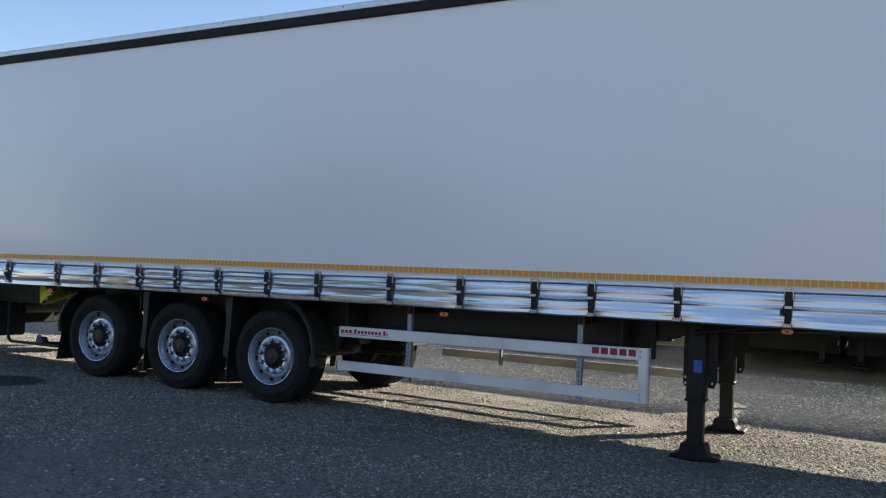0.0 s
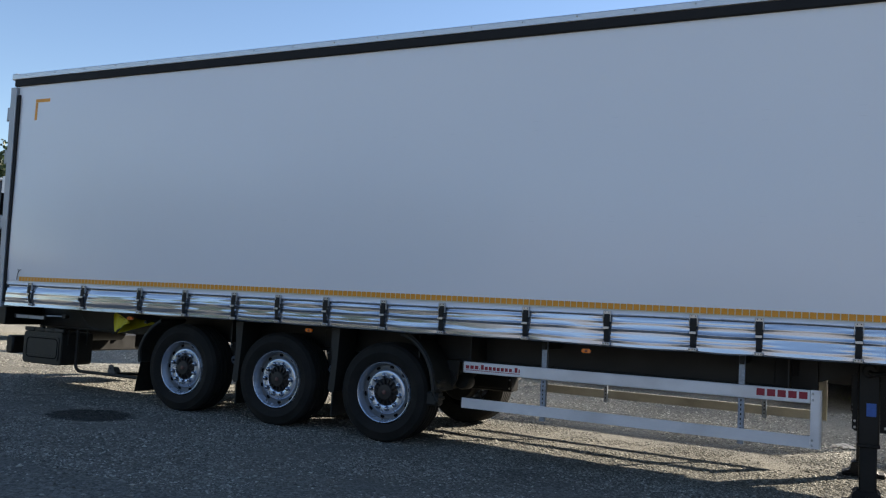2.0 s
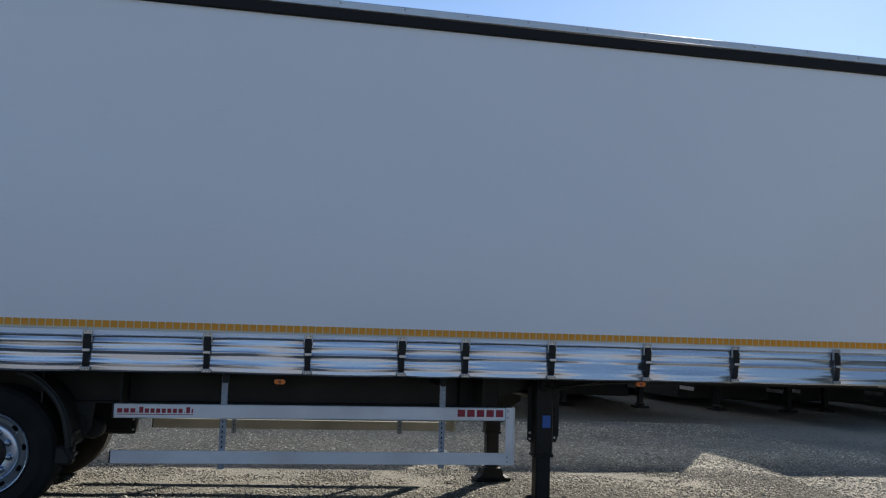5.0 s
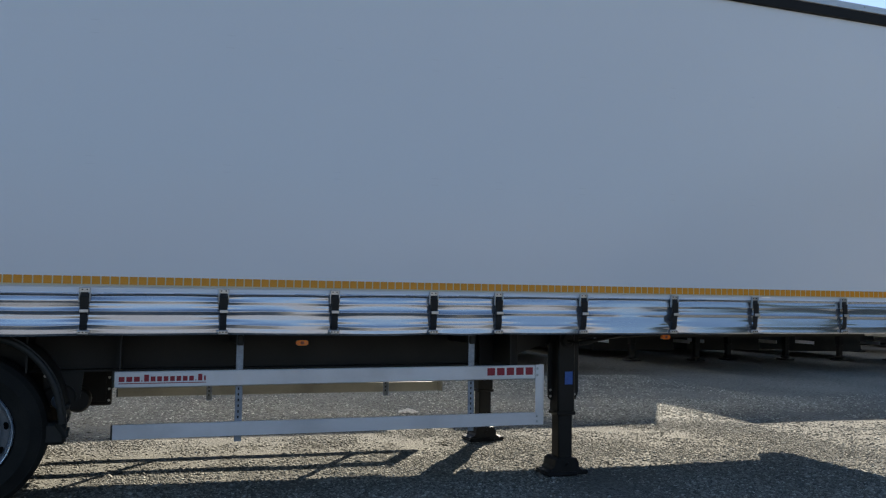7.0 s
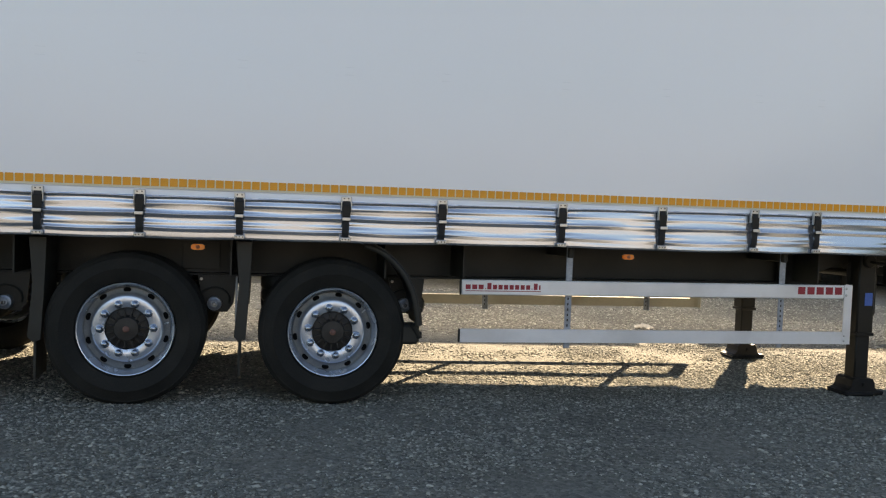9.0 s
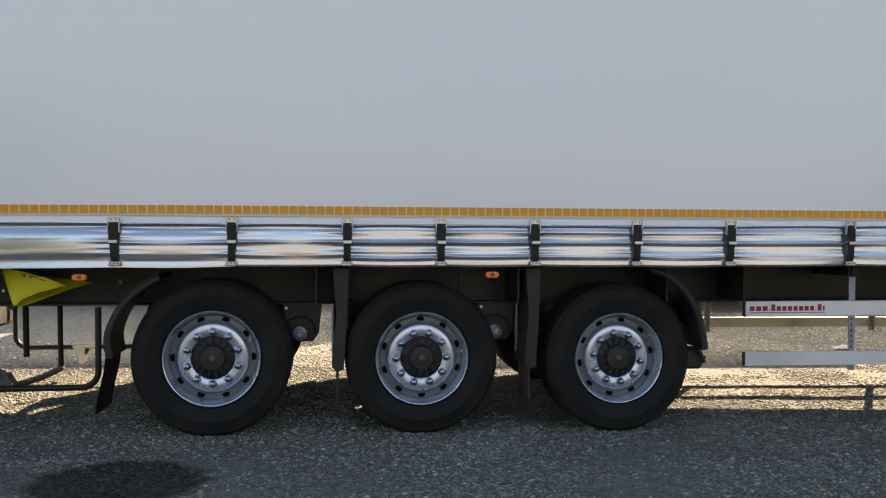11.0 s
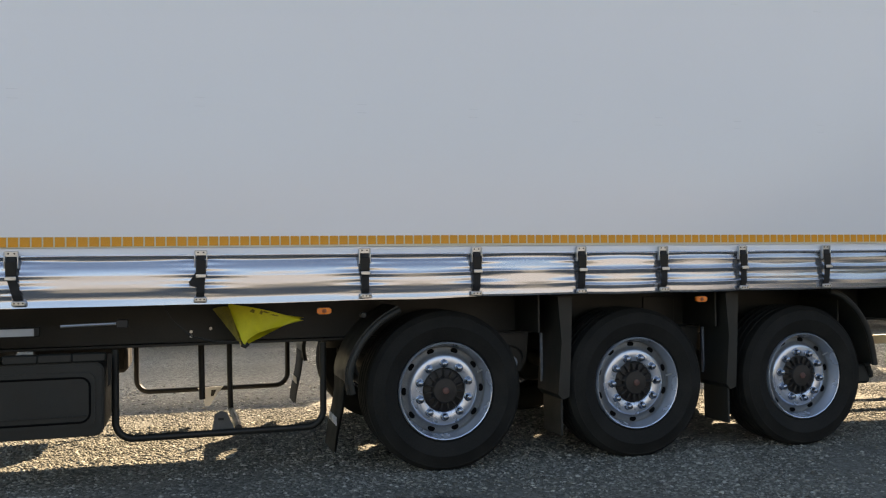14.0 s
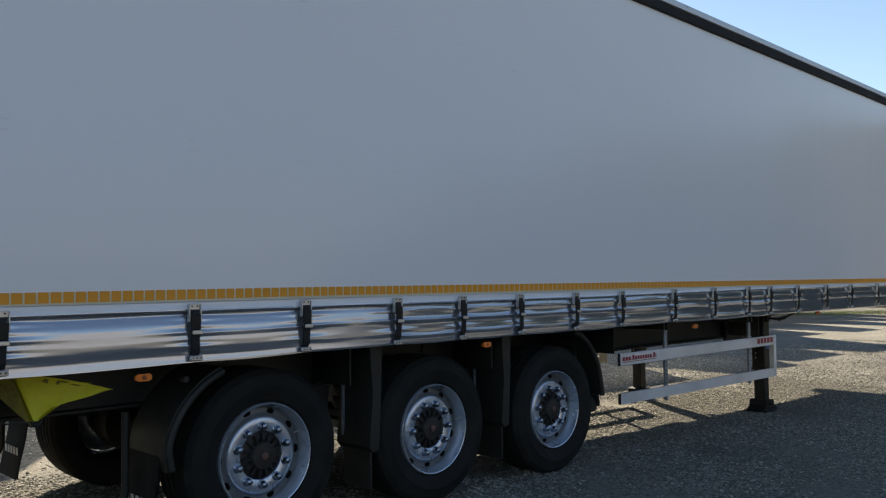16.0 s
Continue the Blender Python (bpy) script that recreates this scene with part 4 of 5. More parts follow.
# ---- landing legs ----
def landing_leg(y, sticker):
    x, base = 6.892, -0.093
    leg = part("landing_leg", Shape().box(x - 0.078, x + 0.078, y - 0.075, y + 0.075, 0.40, 1.09, 0.012), LEG_BLACK, trailer, "black steel landing leg with flat foot")
    part("inner_tube", Shape().box(x - 0.064, x + 0.064, y - 0.062, y + 0.062, base + 0.10, 0.44, 0.01), LEG_BLACK, leg)
    part("leg_collar", Shape().box(x - 0.084, x + 0.084, y - 0.081, y + 0.081, 0.385, 0.415, 0.006), LEG_BLACK, leg)
    foot = Shape().plate([(x - 0.175, base + 0.004), (x + 0.175, base + 0.004), (x + 0.185, base + 0.026), (x + 0.13, base + 0.040), (x + 0.105, base + 0.06), (x + 0.098, base + 0.105), (x + 0.080, base + 0.135), (x - 0.080, base + 0.14), (x - 0.105, base + 0.125), (x - 0.112, base + 0.075), (x - 0.135, base + 0.048), (x - 0.185, base + 0.036)], y - 0.10, y + 0.10)
    # worn rocker plate under the saddle, its corners bent up unevenly
    foot.box(x - 0.19, x + 0.08, y - 0.135, y + 0.105, base + 0.002, base + 0.032, 0.012, None)
    foot.box(x - 0.02, x + 0.195, y - 0.105, y + 0.135, base + 0.002, base + 0.038, 0.014, None)
    part("foot", foot, FOOT, leg, "worn black foot plate", 20)
    part("foot_pin", Shape().cyl((x, y - 0.115, base + 0.09), (x, y + 0.115, base + 0.09), 0.016, 12), FOOT, leg)
    br = Shape().plate([(x + 0.082, 1.05), (x + 0.16, 1.05), (x + 0.16, 0.56), (x + 0.135, 0.50), (x + 0.082, 0.50)], y + 0.02, y + 0.03)
    br.plate([(x - 0.082, 0.98), (x - 0.12, 0.95), (x - 0.12, 0.52), (x - 0.10, 0.50), (x - 0.082, 0.50)], y + 0.02, y + 0.03)
    brk = part("leg_bracket", br, LEG_BLACK, leg)
    for k in range(5):
        part("bolt", bolt if k < 1 else dark_bolt, STEEL, brk, at=pose(x + 0.12, y + 0.018, 0.54 + 0.06 * k))
        if k < 2:
            part("bolt", bolt, STEEL, brk, at=pose(x - 0.10, y + 0.018, 0.53 + 0.05 * k))
    part("gear_cover", Shape().lathe([(0, -0.03), (0.045, -0.03), (0.055, -0.02), (0.055, 0)], 16), LEG_BLACK, leg, at=pose(x, y - 0.075, 0.99))
    if sticker:
        part("sticker", Shape().box(x - 0.018, x + 0.052, y - 0.0785, y - 0.0755, 0.632, 0.735, 0.0005), BLUE, leg, "blue sticker")
    return leg


landing_leg(0.455, True)
landing_leg(WIDTH - 0.455, False)
part("leg_cross_bar", Shape().cyl((6.892, 0.535, 0.88), (6.892, 2.01, 0.88), 0.03, 12), LEG_BLACK, trailer)
part("leg_brace", Shape().plate([(6.90, 1.08), (7.15, 1.08), (7.12, 0.74), (6.95, 0.64), (6.90, 0.66)], 0.70, 0.712), LEG_BLACK, trailer)
part("leg_brace", Shape().plate([(6.90, 1.08), (7.15, 1.08), (7.12, 0.74), (6.95, 0.64), (6.90, 0.66)], 1.84, 1.852), LEG_BLACK, trailer)
crank = part("crank_handle", Shape().sweep([(6.89, 0.36, 0.985), (6.91, 0.27, 0.975), (6.96, 0.23, 0.978), (7.28, 0.21, 1.035), (7.36, 0.20, 1.085)], 0.013, 8).sweep([(6.93, 0.25, 0.972), (7.03, 0.225, 0.989)], 0.021, 10), LEG_BLACK, trailer, "folded black crank handle")
part("air_line", Shape().sweep([(6.9, 0.5, 1.0), (7.2, 0.5, 0.985), (7.5, 0.52, 1.01), (7.9, 0.5, 1.03)], 0.010, 8), PLASTIC, trailer)

# ---- tool box, rack and rear fittings ----
def rounded(x0, x1, z0, z1, r):
    return [p for cx, cz, a in ((x1 - r, z1 - r, 0), (x0 + r, z1 - r, 90), (x0 + r, z0 + r, 180), (x1 - r, z0 + r, 270)) for p in arc(cx, cz, r, a, a + 90, 5)]


toolbox = part("tool_box", Shape().plate(rounded(-2.648, -1.955, 0.345, 0.745, 0.05), 0.165, 0.62).plate(rounded(-2.64, -1.963, 0.353, 0.737, 0.045), 0.155, 0.1649), PLASTIC, trailer, "black plastic tool box")
part("lid_panel", Shape().plate(rounded(-2.60, -2.0, 0.395, 0.695, 0.05), 0.145, 0.1549), PLASTIC, toolbox)
groove = rounded(-2.57, -2.025, 0.425, 0.665, 0.05)
# black bead on the lid, painted for the shade in its groove
part("lid_groove_shade", Shape().sweep([(px, 0.1455, pz) for px, pz in groove[3:] + groove[:4]], 0.0065, 6), OPENING_SHADE, toolbox, "thin raised line painted black for a groove's shade")
part("lid_rib", Shape().box(-2.56, -2.04, 0.140, 0.1445, 0.455, 0.463, 0.002), PLASTIC, toolbox)
for x in (-2.55, -2.37, -2.20, -2.03):
    part("lid_latch", Shape().box(x - 0.086, x + 0.086, 0.150, 0.20, 0.746, 0.795, 0.008), PLASTIC, toolbox)
for y in (0.22, 0.50):
    part("box_bracket", Shape().plate([(-1.943, 0.60), (-1.932, 0.61), (-1.925, 0.66), (-1.918, 0.78), (-1.943, 0.78)], y, y + 0.02), BLACK, trailer)
part("tool_box", Shape().box(-2.60, -1.95, WIDTH - 0.62, WIDTH - 0.15, 0.48, 0.76, 0.03), FOOT, trailer, "small black plastic box")



def rack_frame(y):
    r, x0, x1, zb, zt = 0.10, -1.912, -0.735, 0.283, 0.79
    path = [(x0, y, zt)] + [(x, y, z) for x, z in arc(x0 + r, zb + r, r, 180, 270, 8)] + [(x, y, z) for x, z in arc(x1 - r, zb + r, r, 270, 360, 8)] + [(x1, y, zt)]
    return Shape().sweep(path, 0.020, 12)


for y in (0.345, WIDTH - 0.26):
    fr = part("rack_frame", rack_frame(y), BLACK, trailer, "bent black tube of the spare wheel rack")
    sgn = 1 if y < 1 else -1
    if sgn > 0:
        plate = [(-1.385, 0.294), (-1.255, 0.292), (-1.30, 0.395), (-1.333, 0.405), (-1.369, 0.389)]
        part("rack_plate", Shape().plate(plate, y + 0.024, y + 0.034).plate([(-1.372, 0.37), (-1.30, 0.37), (-1.26, 0.31), (-1.37, 0.31)], y + 0.035, y + 0.12), RACK_GREY, fr, "dull grey rack bracket")
        part("bracket_slot", Shape().box(-1.350, -1.318, y + 0.021, y + 0.0235, 0.352, 0.366, 0.001), BLACK, fr)
    else:
        plate = [(-1.452, 0.296), (-1.25, 0.302), (-1.305, 0.235), (-1.36, 0.145), (-1.395, 0.145), (-1.405, 0.225)]
        part("rack_plate", Shape().plate(plate, y - 0.034, y - 0.026), WHITE_PAINT, fr, "pale grey rack bracket")
        part("bracket_slot", Shape().plate([(-1.345, 0.275), (-1.305, 0.275), (-1.330, 0.225), (-1.350, 0.225)], y - 0.037, y - 0.0345), HUB, fr)
part("rack_arm", Shape().sweep([(-1.235, 0.36, 0.30), (-1.225, 0.80, 0.275), (-1.235, 1.27, 0.262)], 0.022, 8), BLACK, trailer)
part("rack_hanger", Shape().sweep([(-1.247, 1.27, 0.85), (-1.243, 1.27, 0.45), (-1.238, 1.27, 0.265)], 0.019, 10), BLACK, trailer)
part("rack_hanger", Shape().sweep([(-1.437, 1.13, 0.85), (-1.43, 1.13, 0.37)], 0.021, 10), BLACK, trailer)

part("rear_bumper", Shape().box(-3.06, -2.93, 0.22, WIDTH - 0.10, 0.43, 0.66, 0.02), LEG_BLACK, trailer, "black under-run bar")
for y in (0.58, 1.91):
    part("bumper_stay", Shape().box(-2.899, -2.85, y, y + 0.06, 0.60, 1.08, 0.006), LEG_BLACK, trailer)
part("air_tank", Shape().cyl((-2.80, 0.70, 0.72), (-2.80, 1.85, 0.72), 0.13, 24), LEG_BLACK, trailer, "black air tank")
part("lamp_carrier", Shape().box(-3.04, -2.90, 0.06, WIDTH - 0.06, 0.80, 1.03, 0.01), LEG_BLACK, trailer)
for x0, x1 in ((-2.80, -2.585), (-2.575, -2.297)):
    part("conspicuity_plate", Shape().box(x0, x1, 0.135, 0.14, 0.896, 0.936, 0.003), POST_GREY, trailer, "bare metal strip")
part("strip_holder", Shape().box(-2.85, -2.27, 0.142, 0.165, 0.893, 0.945, 0.004), LEG_BLACK, trailer)
rod = part("release_rod", Shape().cyl((-2.16, 0.075, 0.947), (-1.885, 0.075, 0.954), 0.008, 8), STEEL, trailer, "steel release rod")
part("rod_bracket", Shape().box(-1.885, -1.825, 0.06, 0.12, 0.93, 0.975, 0.004), HUB, rod)
part("marker_arm", Shape().sweep([(-3.06, 0.04, 0.86), (-3.12, 0.02, 0.87)], 0.018, 8), PLASTIC, trailer)
part("cable", Shape().sweep([(-1.66, 0.13, 1.06), (-1.60, 0.12, 0.96), (-1.50, 0.12, 0.87), (-1.38, 0.12, 0.835), (-1.24, 0.12, 0.828)], 0.004, 6), PLASTIC, trailer)


def yellow_sheet(u, v):
    """A torn triangle of yellow fabric hanging from the floor edge."""
    top_z = 1.035 - 0.10 * u + 0.012 * math.sin(math.pi * u)
    if u < 0.21:
        low = 1.02 - 0.236 * u / 0.21
    else:
        low = 0.784 + 0.15 * ((u - 0.21) / 0.79) ** 0.45
    z = top_z + (min(low, top_z - 0.002) - top_z) * v
    fold = 0.012 * math.sin(11 * u + 3 * v) * (0.3 + v) + 0.012 * math.exp(-((u - 0.30 - 0.10 * v) / 0.03) ** 2)
    return (-1.290 + 0.417 * u, 0.338 - 0.162 * u - 0.03 * v * (1 - u) + fold, z)


part("yellow_sheet", Shape().grid(28, 14, yellow_sheet), YELLOW, trailer, "torn yellow fabric sheet hanging under the floor", 60, fix=False)


def sheet_fold(corners, sag):
    """A slack triangular fold between three corners."""
    a, b, c = (Vector(p) for p in corners)
    def fn(u, v):
        p = a.lerp(c, u)
        q = b.lerp(c, u ** 0.6)
        r = p.lerp(q, v)
        return (r.x, r.y + sag * math.sin(3.1 * v) * math.sin(7 * u + 1), r.z + sag * 0.6 * math.sin(3.1 * u))
    return Shape().grid(14, 8, fn)


part("sheet_fold", sheet_fold(((-1.375, 0.52, 1.000), (-1.215, 0.285, 0.786), (-1.286, 0.334, 1.018)), 0.012), DIRTY_YELLOW, trailer, "soiled folded-back edge of the sheet", 60, fix=False)
part("sheet_fold", sheet_fold(((-1.315, 0.578, 0.985), (-1.20, 0.30, 0.79), (-0.82, 0.565, 0.93)), 0.012), YELLOW, trailer, "", 60, fix=False)
for u0, v0, w, h in ((0.33, 0.12, 0.020, 0.022), (0.44, 0.14, 0.010, 0.026), (0.50, 0.10, 0.026, 0.010), (0.62, 0.20, 0.030, 0.008)):
    px, py, pz = yellow_sheet(u0, v0)
    part("printed_mark", Shape().plate([(-w, -h * 0.3), (w * 0.4, -h * 0.5), (w, h * 0.2), (-w * 0.3, h * 0.5)], -0.0005, 0.0005), SMUDGE, trailer, at=pose(px, py - 0.006, pz, 0, 12, -21))
part("knot", Shape().sweep([(-1.222, 0.25, 0.800), (-1.20, 0.245, 0.788), (-1.182, 0.25, 0.805)], 0.012, 8), PLASTIC, trailer)

# ---- other trailers of the yard ----
def parked_trailer(name, label, skin, end):
    """A plainer trailer, nose at its origin, reaching along +y."""
    t = thing(name, label, "trailer", "parked trailers")
    part("body", Shape().box(-1.275, 1.275, 0.0, end, 1.12, 3.93, 0.06), skin, t, "tarpaulin body")
    if end < 13:
        # closed box, its blackness standing in for shade in the bay
        part("rear_bay_shade", Shape().box(-1.20, 1.20, end + 0.002, 13.6, 1.12, 3.93, 0.02), OPENING_SHADE, t, "solid end section painted black for a shaded bay")
        part("corner_bracket", Shape().plate([(12.62, 4.03), (13.62, 4.03), (13.62, 3.90), (12.95, 3.84), (12.80, 3.62), (12.62, 3.62)], 0, 0.08), WHITE_PAINT, t, at=pose(1.31, 0, 0, 0, 0, 90))
        part("corner_bracket", Shape().box(1.21, 1.30, 12.95, 13.07, 3.30, 3.62, 0.01), WHITE_PAINT, t)
    # added black box standing in for deep shade beneath the trailer
    part("underbody_shade_box", Shape().box(-1.262, 1.262, 4.9, 7.6, 0.17, 1.035, 0.02), BLACK, t)
    part("roof_rail", Shape().box(-1.29, 1.29, -0.01, 13.61, 3.935, 4.0, 0.02), WHITE_PAINT, t)
    part("rub_rail", Shape().box(-1.285, 1.285, -0.008, 13.608, 1.04, 1.115, 0.01), BLACK, t)
    part("rear_frame", Shape().box(-1.29, 1.29, 13.612, 13.66, 1.05, 3.99, 0.02), POST_GREY, t)
    part("door_gap", Shape().box(-0.02, 0.02, 13.662, 13.67, 1.15, 3.85, 0.003), RUBBER_BAND, t)
    for s in (-1, 1):
        part("chassis_beam", Shape().box(s * 0.65 - 0.05, s * 0.65 + 0.05, 0.5, 13.4, 0.80, 1.035, 0.006), BLACK, t)
        lx = s * 0.95
        leg = part("landing_leg", Shape().box(lx - 0.075, lx + 0.075, 3.5, 3.65, 0.42, 1.035, 0.012), LEG_BLACK, t)
        part("inner_tube", Shape().box(lx - 0.062, lx + 0.062, 3.513, 3.637, 0.06, 0.45, 0.01), LEG_BLACK, leg)
        part("foot", Shape().box(lx - 0.16, lx + 0.16, 3.40, 3.75, 0.0, 0.05, 0.012).box(lx - 0.09, lx + 0.09, 3.47, 3.68, 0.05, 0.13, 0.03), LEG_BLACK, leg)
        part("side_guard", Shape().box(s * 1.22 - 0.012, s * 1.22 + 0.012, 4.2, 7.4, 0.72, 0.82, 0.004).box(s * 1.22 - 0.012, s * 1.22 + 0.012, 4.2, 7.4, 0.40, 0.49, 0.004), GUARD_ALU, t)
        for y in ((8.6, 9.91, 11.22) if end > 13 else (6.4, 7.71, 9.02)):
            part("tyre", tyre_plain, TYRE, t, at=pose(s * 1.19, y, 0.48, 0, 0, 90 if s > 0 else -90))
    return t


tyre_plain = Shape().lathe([(0.06, 0.06), (0.16, 0.05), (0.29, 0.04), (0.30, 0.03), (0.39, 0.0), (0.46, 0.02), (0.484, 0.05), (0.484, 0.34), (0.46, 0.37), (0.39, 0.39), (0.2, 0.37)], 36).mesh("tyre", TYRE, 35)
row_trailer = parked_trailer("parked_trailer", "silver-white curtain-sided trailer parked in a row behind", CURTAIN, 13.6)
row_trailer.matrix_basis = pose(12.23, 8.55, 0)
for x, y in ((8.92, 8.60), (6.3, 8.6), (2.35, 8.7), (-1.9, 9.0), (16.05, 8.45), (19.2, 8.78), (22.75, 8.55), (27.4, 12.3), (31.7, 12.0), (37.4, 12.9), (42.4, 14.5), (47.0, 15.5)):
    copy_thing(row_trailer, pose(x, y, 0))
GREY_SKIN = material("grey_tarpaulin", (0.23, 0.255, 0.285), 0.4, 0, 0.06, 1.2, 60)
side_trailer = parked_trailer("parked_trailer", "white-roofed grey trailer parked alone near trees", GREY_SKIN, 12.45)
side_trailer.matrix_basis = pose(-22.1, 5.9, 0, 0, 0, -90) @ Matrix.Diagonal((1, 1, 0.86, 1))

# ---- trees ----
def build_tree(seed, height, spread, leaves):
    rnd = random.Random(seed)
    t = thing("tree", "broad-leaved green tree at the edge of the yard", "tree", "trees round the yard")
    wood = Shape().sweep([(0, 0, -0.1), (0.1, 0.05, height * 0.25), (0.0, 0.15, height * 0.55), (0.15, 0.1, height * 0.9)], 0.20, 8, r2=0.03)
    tips = []
    for k in range(11):
        a, h = k * 2.4 + rnd.uniform(-0.4, 0.4), height * rnd.uniform(0.22, 0.75)
        r = spread * rnd.uniform(0.55, 1.0) * (1.1 - 0.6 * h / height)
        tip = Vector((r * math.cos(a), r * math.sin(a), h + height * rnd.uniform(0.1, 0.22)))
        wood.sweep([(0.05, 0.05, h), tuple(tip * 0.5 + Vector((0.03, 0.03, h * 0.52))), tuple(tip)], 0.07, 6, r2=0.015)
        tips += [tip, tip * 0.6 + Vector((0, 0, h * 0.42))]
    tips.append(Vector((0.15, 0.1, height * 0.95)))
    part("trunk", wood, BARK, t, fix=False)
    crown = Shape()
    for k in range(leaves):
        c = rnd.choice(tips)
        d = Vector((rnd.gauss(0, 1), rnd.gauss(0, 1), rnd.gauss(0, 0.8))) * spread * 0.24
        p = c + d
        s = rnd.uniform(0.09, 0.17)
        a, b = Vector((rnd.gauss(0, 1), rnd.gauss(0, 1), rnd.gauss(0, 1))).normalized(), Vector((rnd.gauss(0, 1), rnd.gauss(0, 1), rnd.gauss(0, 1)))
        b = (b - a * b.dot(a)).normalized()
        crown.add([p - a * s, p + b * s * 0.6, p + a * s, p - b * s * 0.6], [(0, 1, 2, 3)])
    part("crown", crown, LEAF, t, smooth=0, fix=False)
    return t


oak = build_tree(5, 6.6, 3.6, 34000)
oak.matrix_basis = pose(-31, 20.0, 0) @ Matrix.Scale(0.97, 4)
birch = build_tree(9, 5.6, 2.8, 26000)
birch.matrix_basis = pose(-36, 25.5, 0) @ Matrix.Scale(1.2, 4)
rnd = random.Random(12)
for k, (x, y) in enumerate(((-41, 26), (-45, 24), (-33.5, 23.5), (-34.5, 20.5), (-29.5, 22.5))):
    copy_thing(oak if k % 2 else birch, pose(x, y, 0, 0, 0, rnd.uniform(0, 360)) @ Matrix.Scale(1.0, 4))
# unseen trees, added so the curtain's front end reflects something dark
for k in range(20):
    copy_thing(oak if k % 2 else birch, pose(49 + rnd.uniform(-3, 3) + 5 * (k % 2), -44 + k * 2.4, 0, 0, 0, rnd.uniform(0, 360)) @ Matrix.Scale(rnd.uniform(1.35, 1.65), 4))

# unseen trees, added to break up the wall's edge in reflections
for x, y in ((39.5, -35), (43, -33.5), (46, -37), (47.5, -33)):
    copy_thing(oak if x < 44 else birch, pose(x, y, 0, 0, 0, 40 * x) @ Matrix.Scale(1.2, 4))

# out-of-view trees, added to darken reflections in the curtain and hem
for k in range(9):
    copy_thing(oak if k % 2 else birch, pose(-46 + 3.7 * k, -41 + rnd.uniform(-1.5, 1.5), 0, 0, 0, rnd.uniform(0, 360)) @ Matrix.Scale(rnd.uniform(1.05, 1.3), 4))

# unseen wall added behind the camera for pale reflections and fill light
BOUNCE_GREY = material("bounce_wall_grey", (0.19, 0.20, 0.225), 0.6, 0, 0.08, 0.4, 30)
bounce_wall = Shape().box(-15, 45, -40.4, -40, -0.1, 7.2, 0.02)
tagged(new("bounce_wall_south", bounce_wall.mesh("bounce_wall_south", BOUNCE_GREY, 0)), "pale grey wall, unseen, added for reflections and bounce light", "wall", kind="structure")

# ---- loose ground cover ----
def stones(count, seed, x0, x1, y0, y1, lo, hi):
    """Angular chips: squashed octahedra with uneven corners, lying on the ground."""
    r = np.random.RandomState(seed)
    base = np.array([(1, 0, 0), (0, 1, 0), (-1, 0, 0), (0, -1, 0), (0.1, 0.1, 1), (0, 0, -1)], float)
    faces = np.array([(0, 1, 4), (1, 2, 4), (2, 3, 4), (3, 0, 4), (1, 0, 5), (2, 1, 5), (3, 2, 5), (0, 3, 5)])
    size = lo + (hi - lo) * r.rand(count) ** 1.9
    xs, ys = r.uniform(x0, x1, 2 * count), r.uniform(y0, y1, 2 * count)
    # loose stones gather between the trodden patches
    odds = np.array([0.5 + 0.75 * noise.noise((a * 0.8, b * 1.1, 4.4)) + 0.4 * noise.noise((a * 3, b * 3, 9.2)) for a, b in zip(xs, ys)])
    keep = np.sort(np.argsort(r.rand(2 * count) - odds)[:count])
    xs, ys = xs[keep], ys[keep]
    v = base[None] * (1 + r.uniform(-0.35, 0.35, (count, 6, 1))) + r.uniform(-0.3, 0.3, (count, 6, 3)) * np.array([1, 1, 0.4])
    v = v * size[:, None, None] * np.stack([r.uniform(0.9, 1.4, count), r.uniform(0.7, 1.1, count), r.uniform(0.34, 0.60, count)], 1)[:, None]
    ang = r.uniform(0, 2 * np.pi, count)
    c, s = np.cos(ang)[:, None], np.sin(ang)[:, None]
    x, y = v[..., 0] * c - v[..., 1] * s, v[..., 0] * s + v[..., 1] * c
    gz = np.array([ground_height(a, b) for a, b in zip(xs, ys)])
    v = np.stack([x + xs[:, None], y + ys[:, None], v[..., 2] + (gz + size * 0.15)[:, None]], -1).reshape(-1, 3)
    f = (faces[None] + 6 * np.arange(count)[:, None, None]).reshape(-1, 3)
    me = bpy.data.meshes.new("gravel_stones")
    me.vertices.add(len(v))
    me.vertices.foreach_set("co", v.ravel())
    me.loops.add(f.size)
    me.loops.foreach_set("vertex_index", f.ravel())
    me.polygons.add(len(f))
    me.polygons.foreach_set("loop_start", np.arange(0, f.size, 3))
    me.update(calc_edges=True)
    me.materials.append(STONE)
    return me


STONE_FIELDS = (
    (200000, 1, -4.3, 10.5, -2.7, 2.8, 0.005, 0.0145),
    (20000, 2, -5, 13, -3.4, 4.6, 0.011, 0.022),
    (26000, 3, 9, 22, -2.0, 5.0, 0.009, 0.018),
    (42000, 5, 0, 13, 2.8, 8.6, 0.008, 0.018),
    (10000, 6, -9, -3, -1.0, 6.0, 0.009, 0.018),
)
for args in STONE_FIELDS:
    tagged(new("gravel_stones", stones(*args)), "loose crushed stones scattered over the yard", "gravel", kind="stuff")


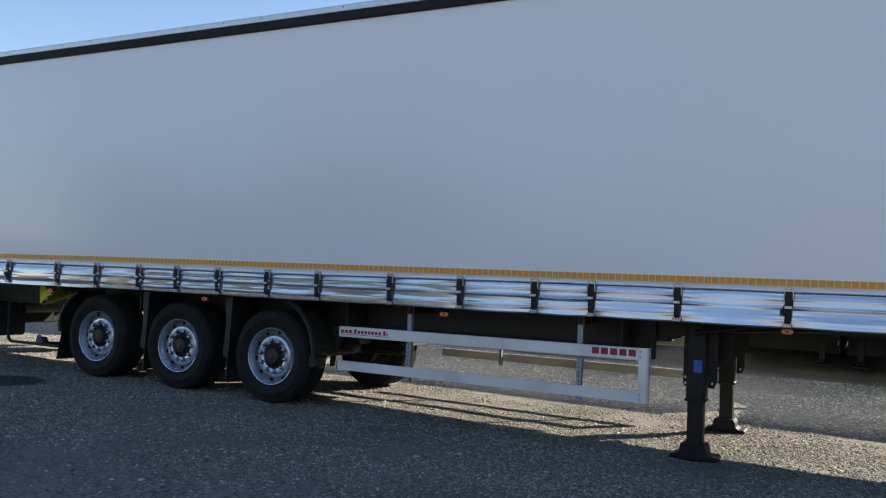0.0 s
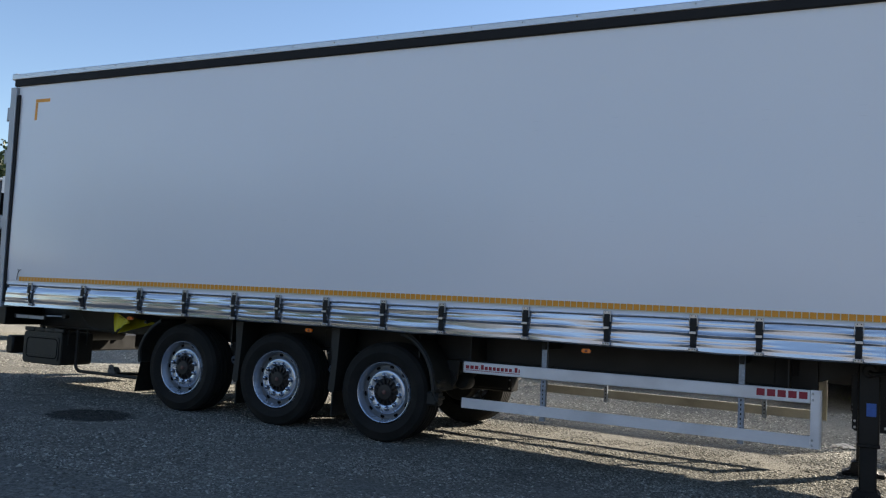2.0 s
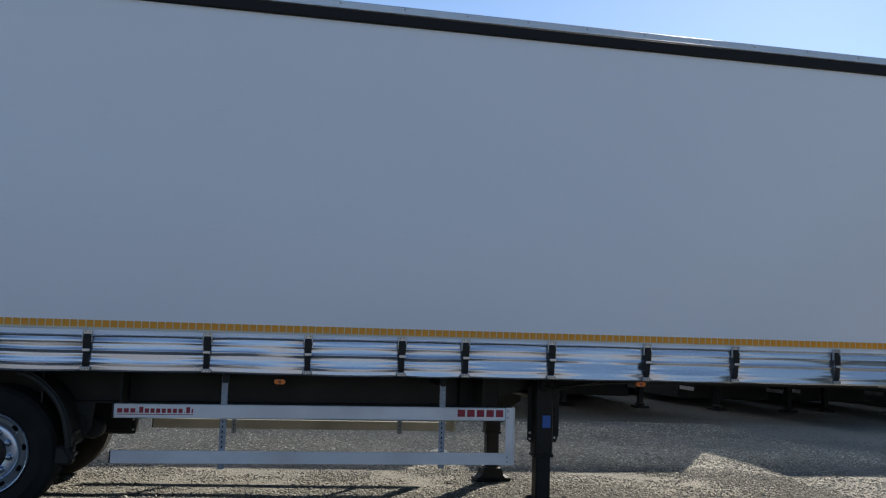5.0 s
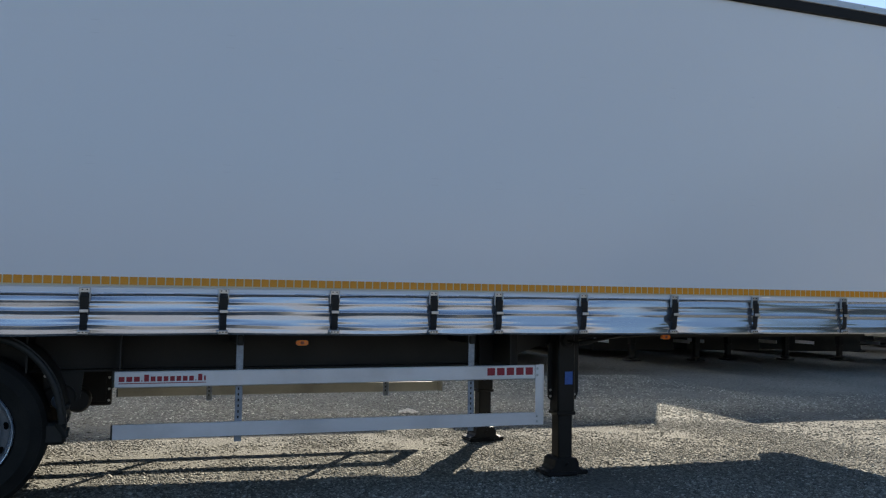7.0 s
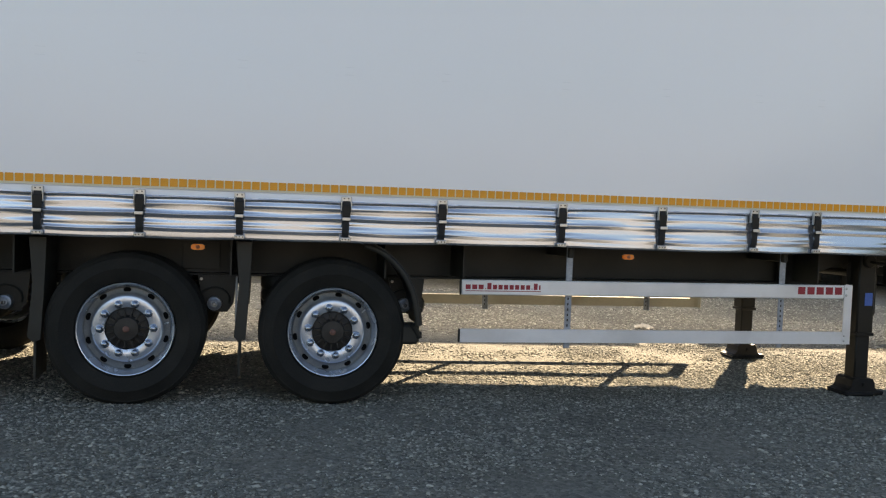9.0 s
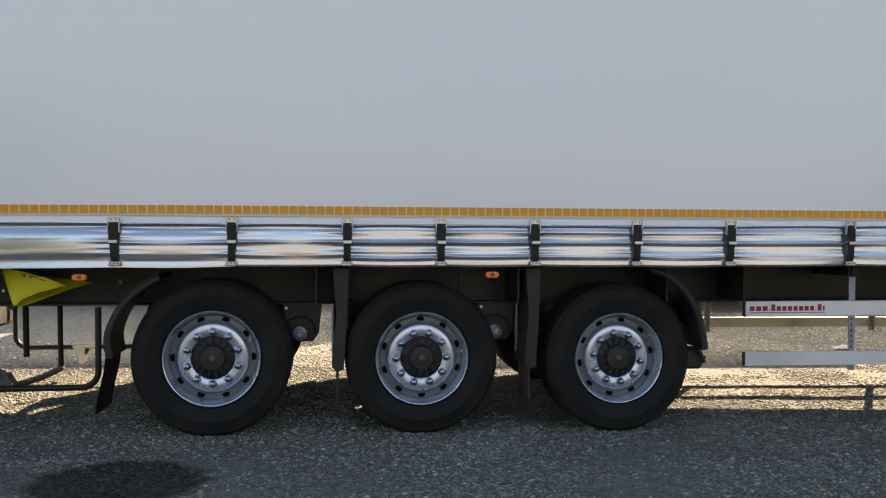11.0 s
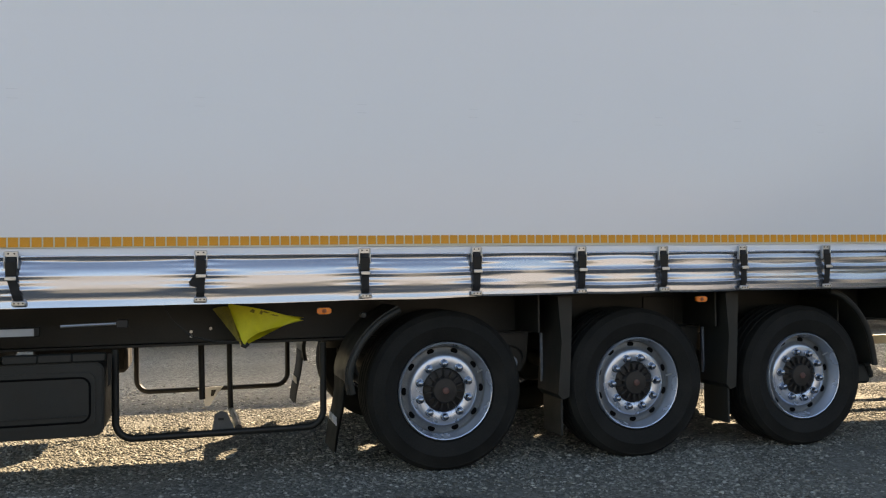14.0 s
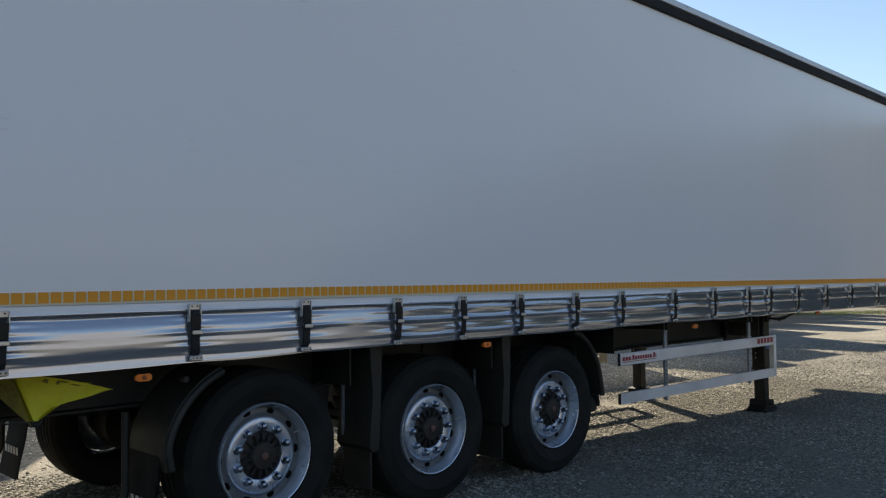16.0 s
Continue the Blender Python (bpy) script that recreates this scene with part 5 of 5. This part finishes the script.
def grass(count, seed, spots, h0, h1):
    r, g = random.Random(seed), Shape()
    for _ in range(count):
        x, y, rad = r.choice(spots)
        x, y = x + r.gauss(0, rad), y + r.gauss(0, rad * 0.6)
        a, h, w = r.uniform(0, 6.3), r.uniform(h0, h1), r.uniform(0.004, 0.012) * (h1 / 0.1)
        dx, dy, lean = math.cos(a) * w, math.sin(a) * w, r.uniform(-0.5, 0.5) * h
        g.add([(x - dx, y - dy, -0.01), (x + dx, y + dy, -0.01), (x + lean * math.sin(a), y - lean * math.cos(a), h)], [(0, 1, 2)])
    return g.mesh("grass", GRASS, 0, False)


tagged(new("grass", grass(420, 3, [(7.24, 9.9, 0.16), (7.24, 9.9, 0.16), (7.9, 8.1, 0.2), (8.5, 8.0, 0.3), (8.6, 9.2, 0.4), (9.3, 9.0, 0.3), (6.2, 11.2, 0.3), (6.9, 12.0, 0.5)], 0.02, 0.07)), "small weed tufts in gravel", "grass", kind="stuff")
tagged(new("grass", grass(20000, 4, [(46 + 3 * k, 15 - 1.0 * k, 2.6) for k in range(9)], 0.04, 0.10)), "rough grass verge beyond the yard", "grass", kind="stuff")
tagged(new("grass", grass(9000, 7, [(-6 + 1.5 * k, 26.5, 0.9) for k in range(36)], 0.25, 0.9)), "tall rough grass along the far edge of the yard", "grass", kind="stuff")

# a small heap of pale stones
heap = Shape()
hr = random.Random(2)
for _ in range(60):
    a, d = hr.uniform(0, 6.3), hr.random() ** 0.7 * 0.11
    s = hr.uniform(0.010, 0.022)
    x, y, z = 6.72 + d * math.cos(a), 3.95 + d * math.sin(a), max(0, 0.05 * (1 - d / 0.16)) + s * 0.3
    heap.box(x - s, x + s, y - s * 0.8, y + s * 0.8, z - s * 0.6, z + s * 0.6, s * 0.3, None)
PALE = material("pale_stone", (0.62, 0.60, 0.56), 0.8, 0, 0.1, 8, 60, 0.2, 60)
tagged(new("stone_heap", heap.mesh("stone_heap", PALE, 0)), "small heap of pale broken stones on gravel", "stones", kind="stuff")
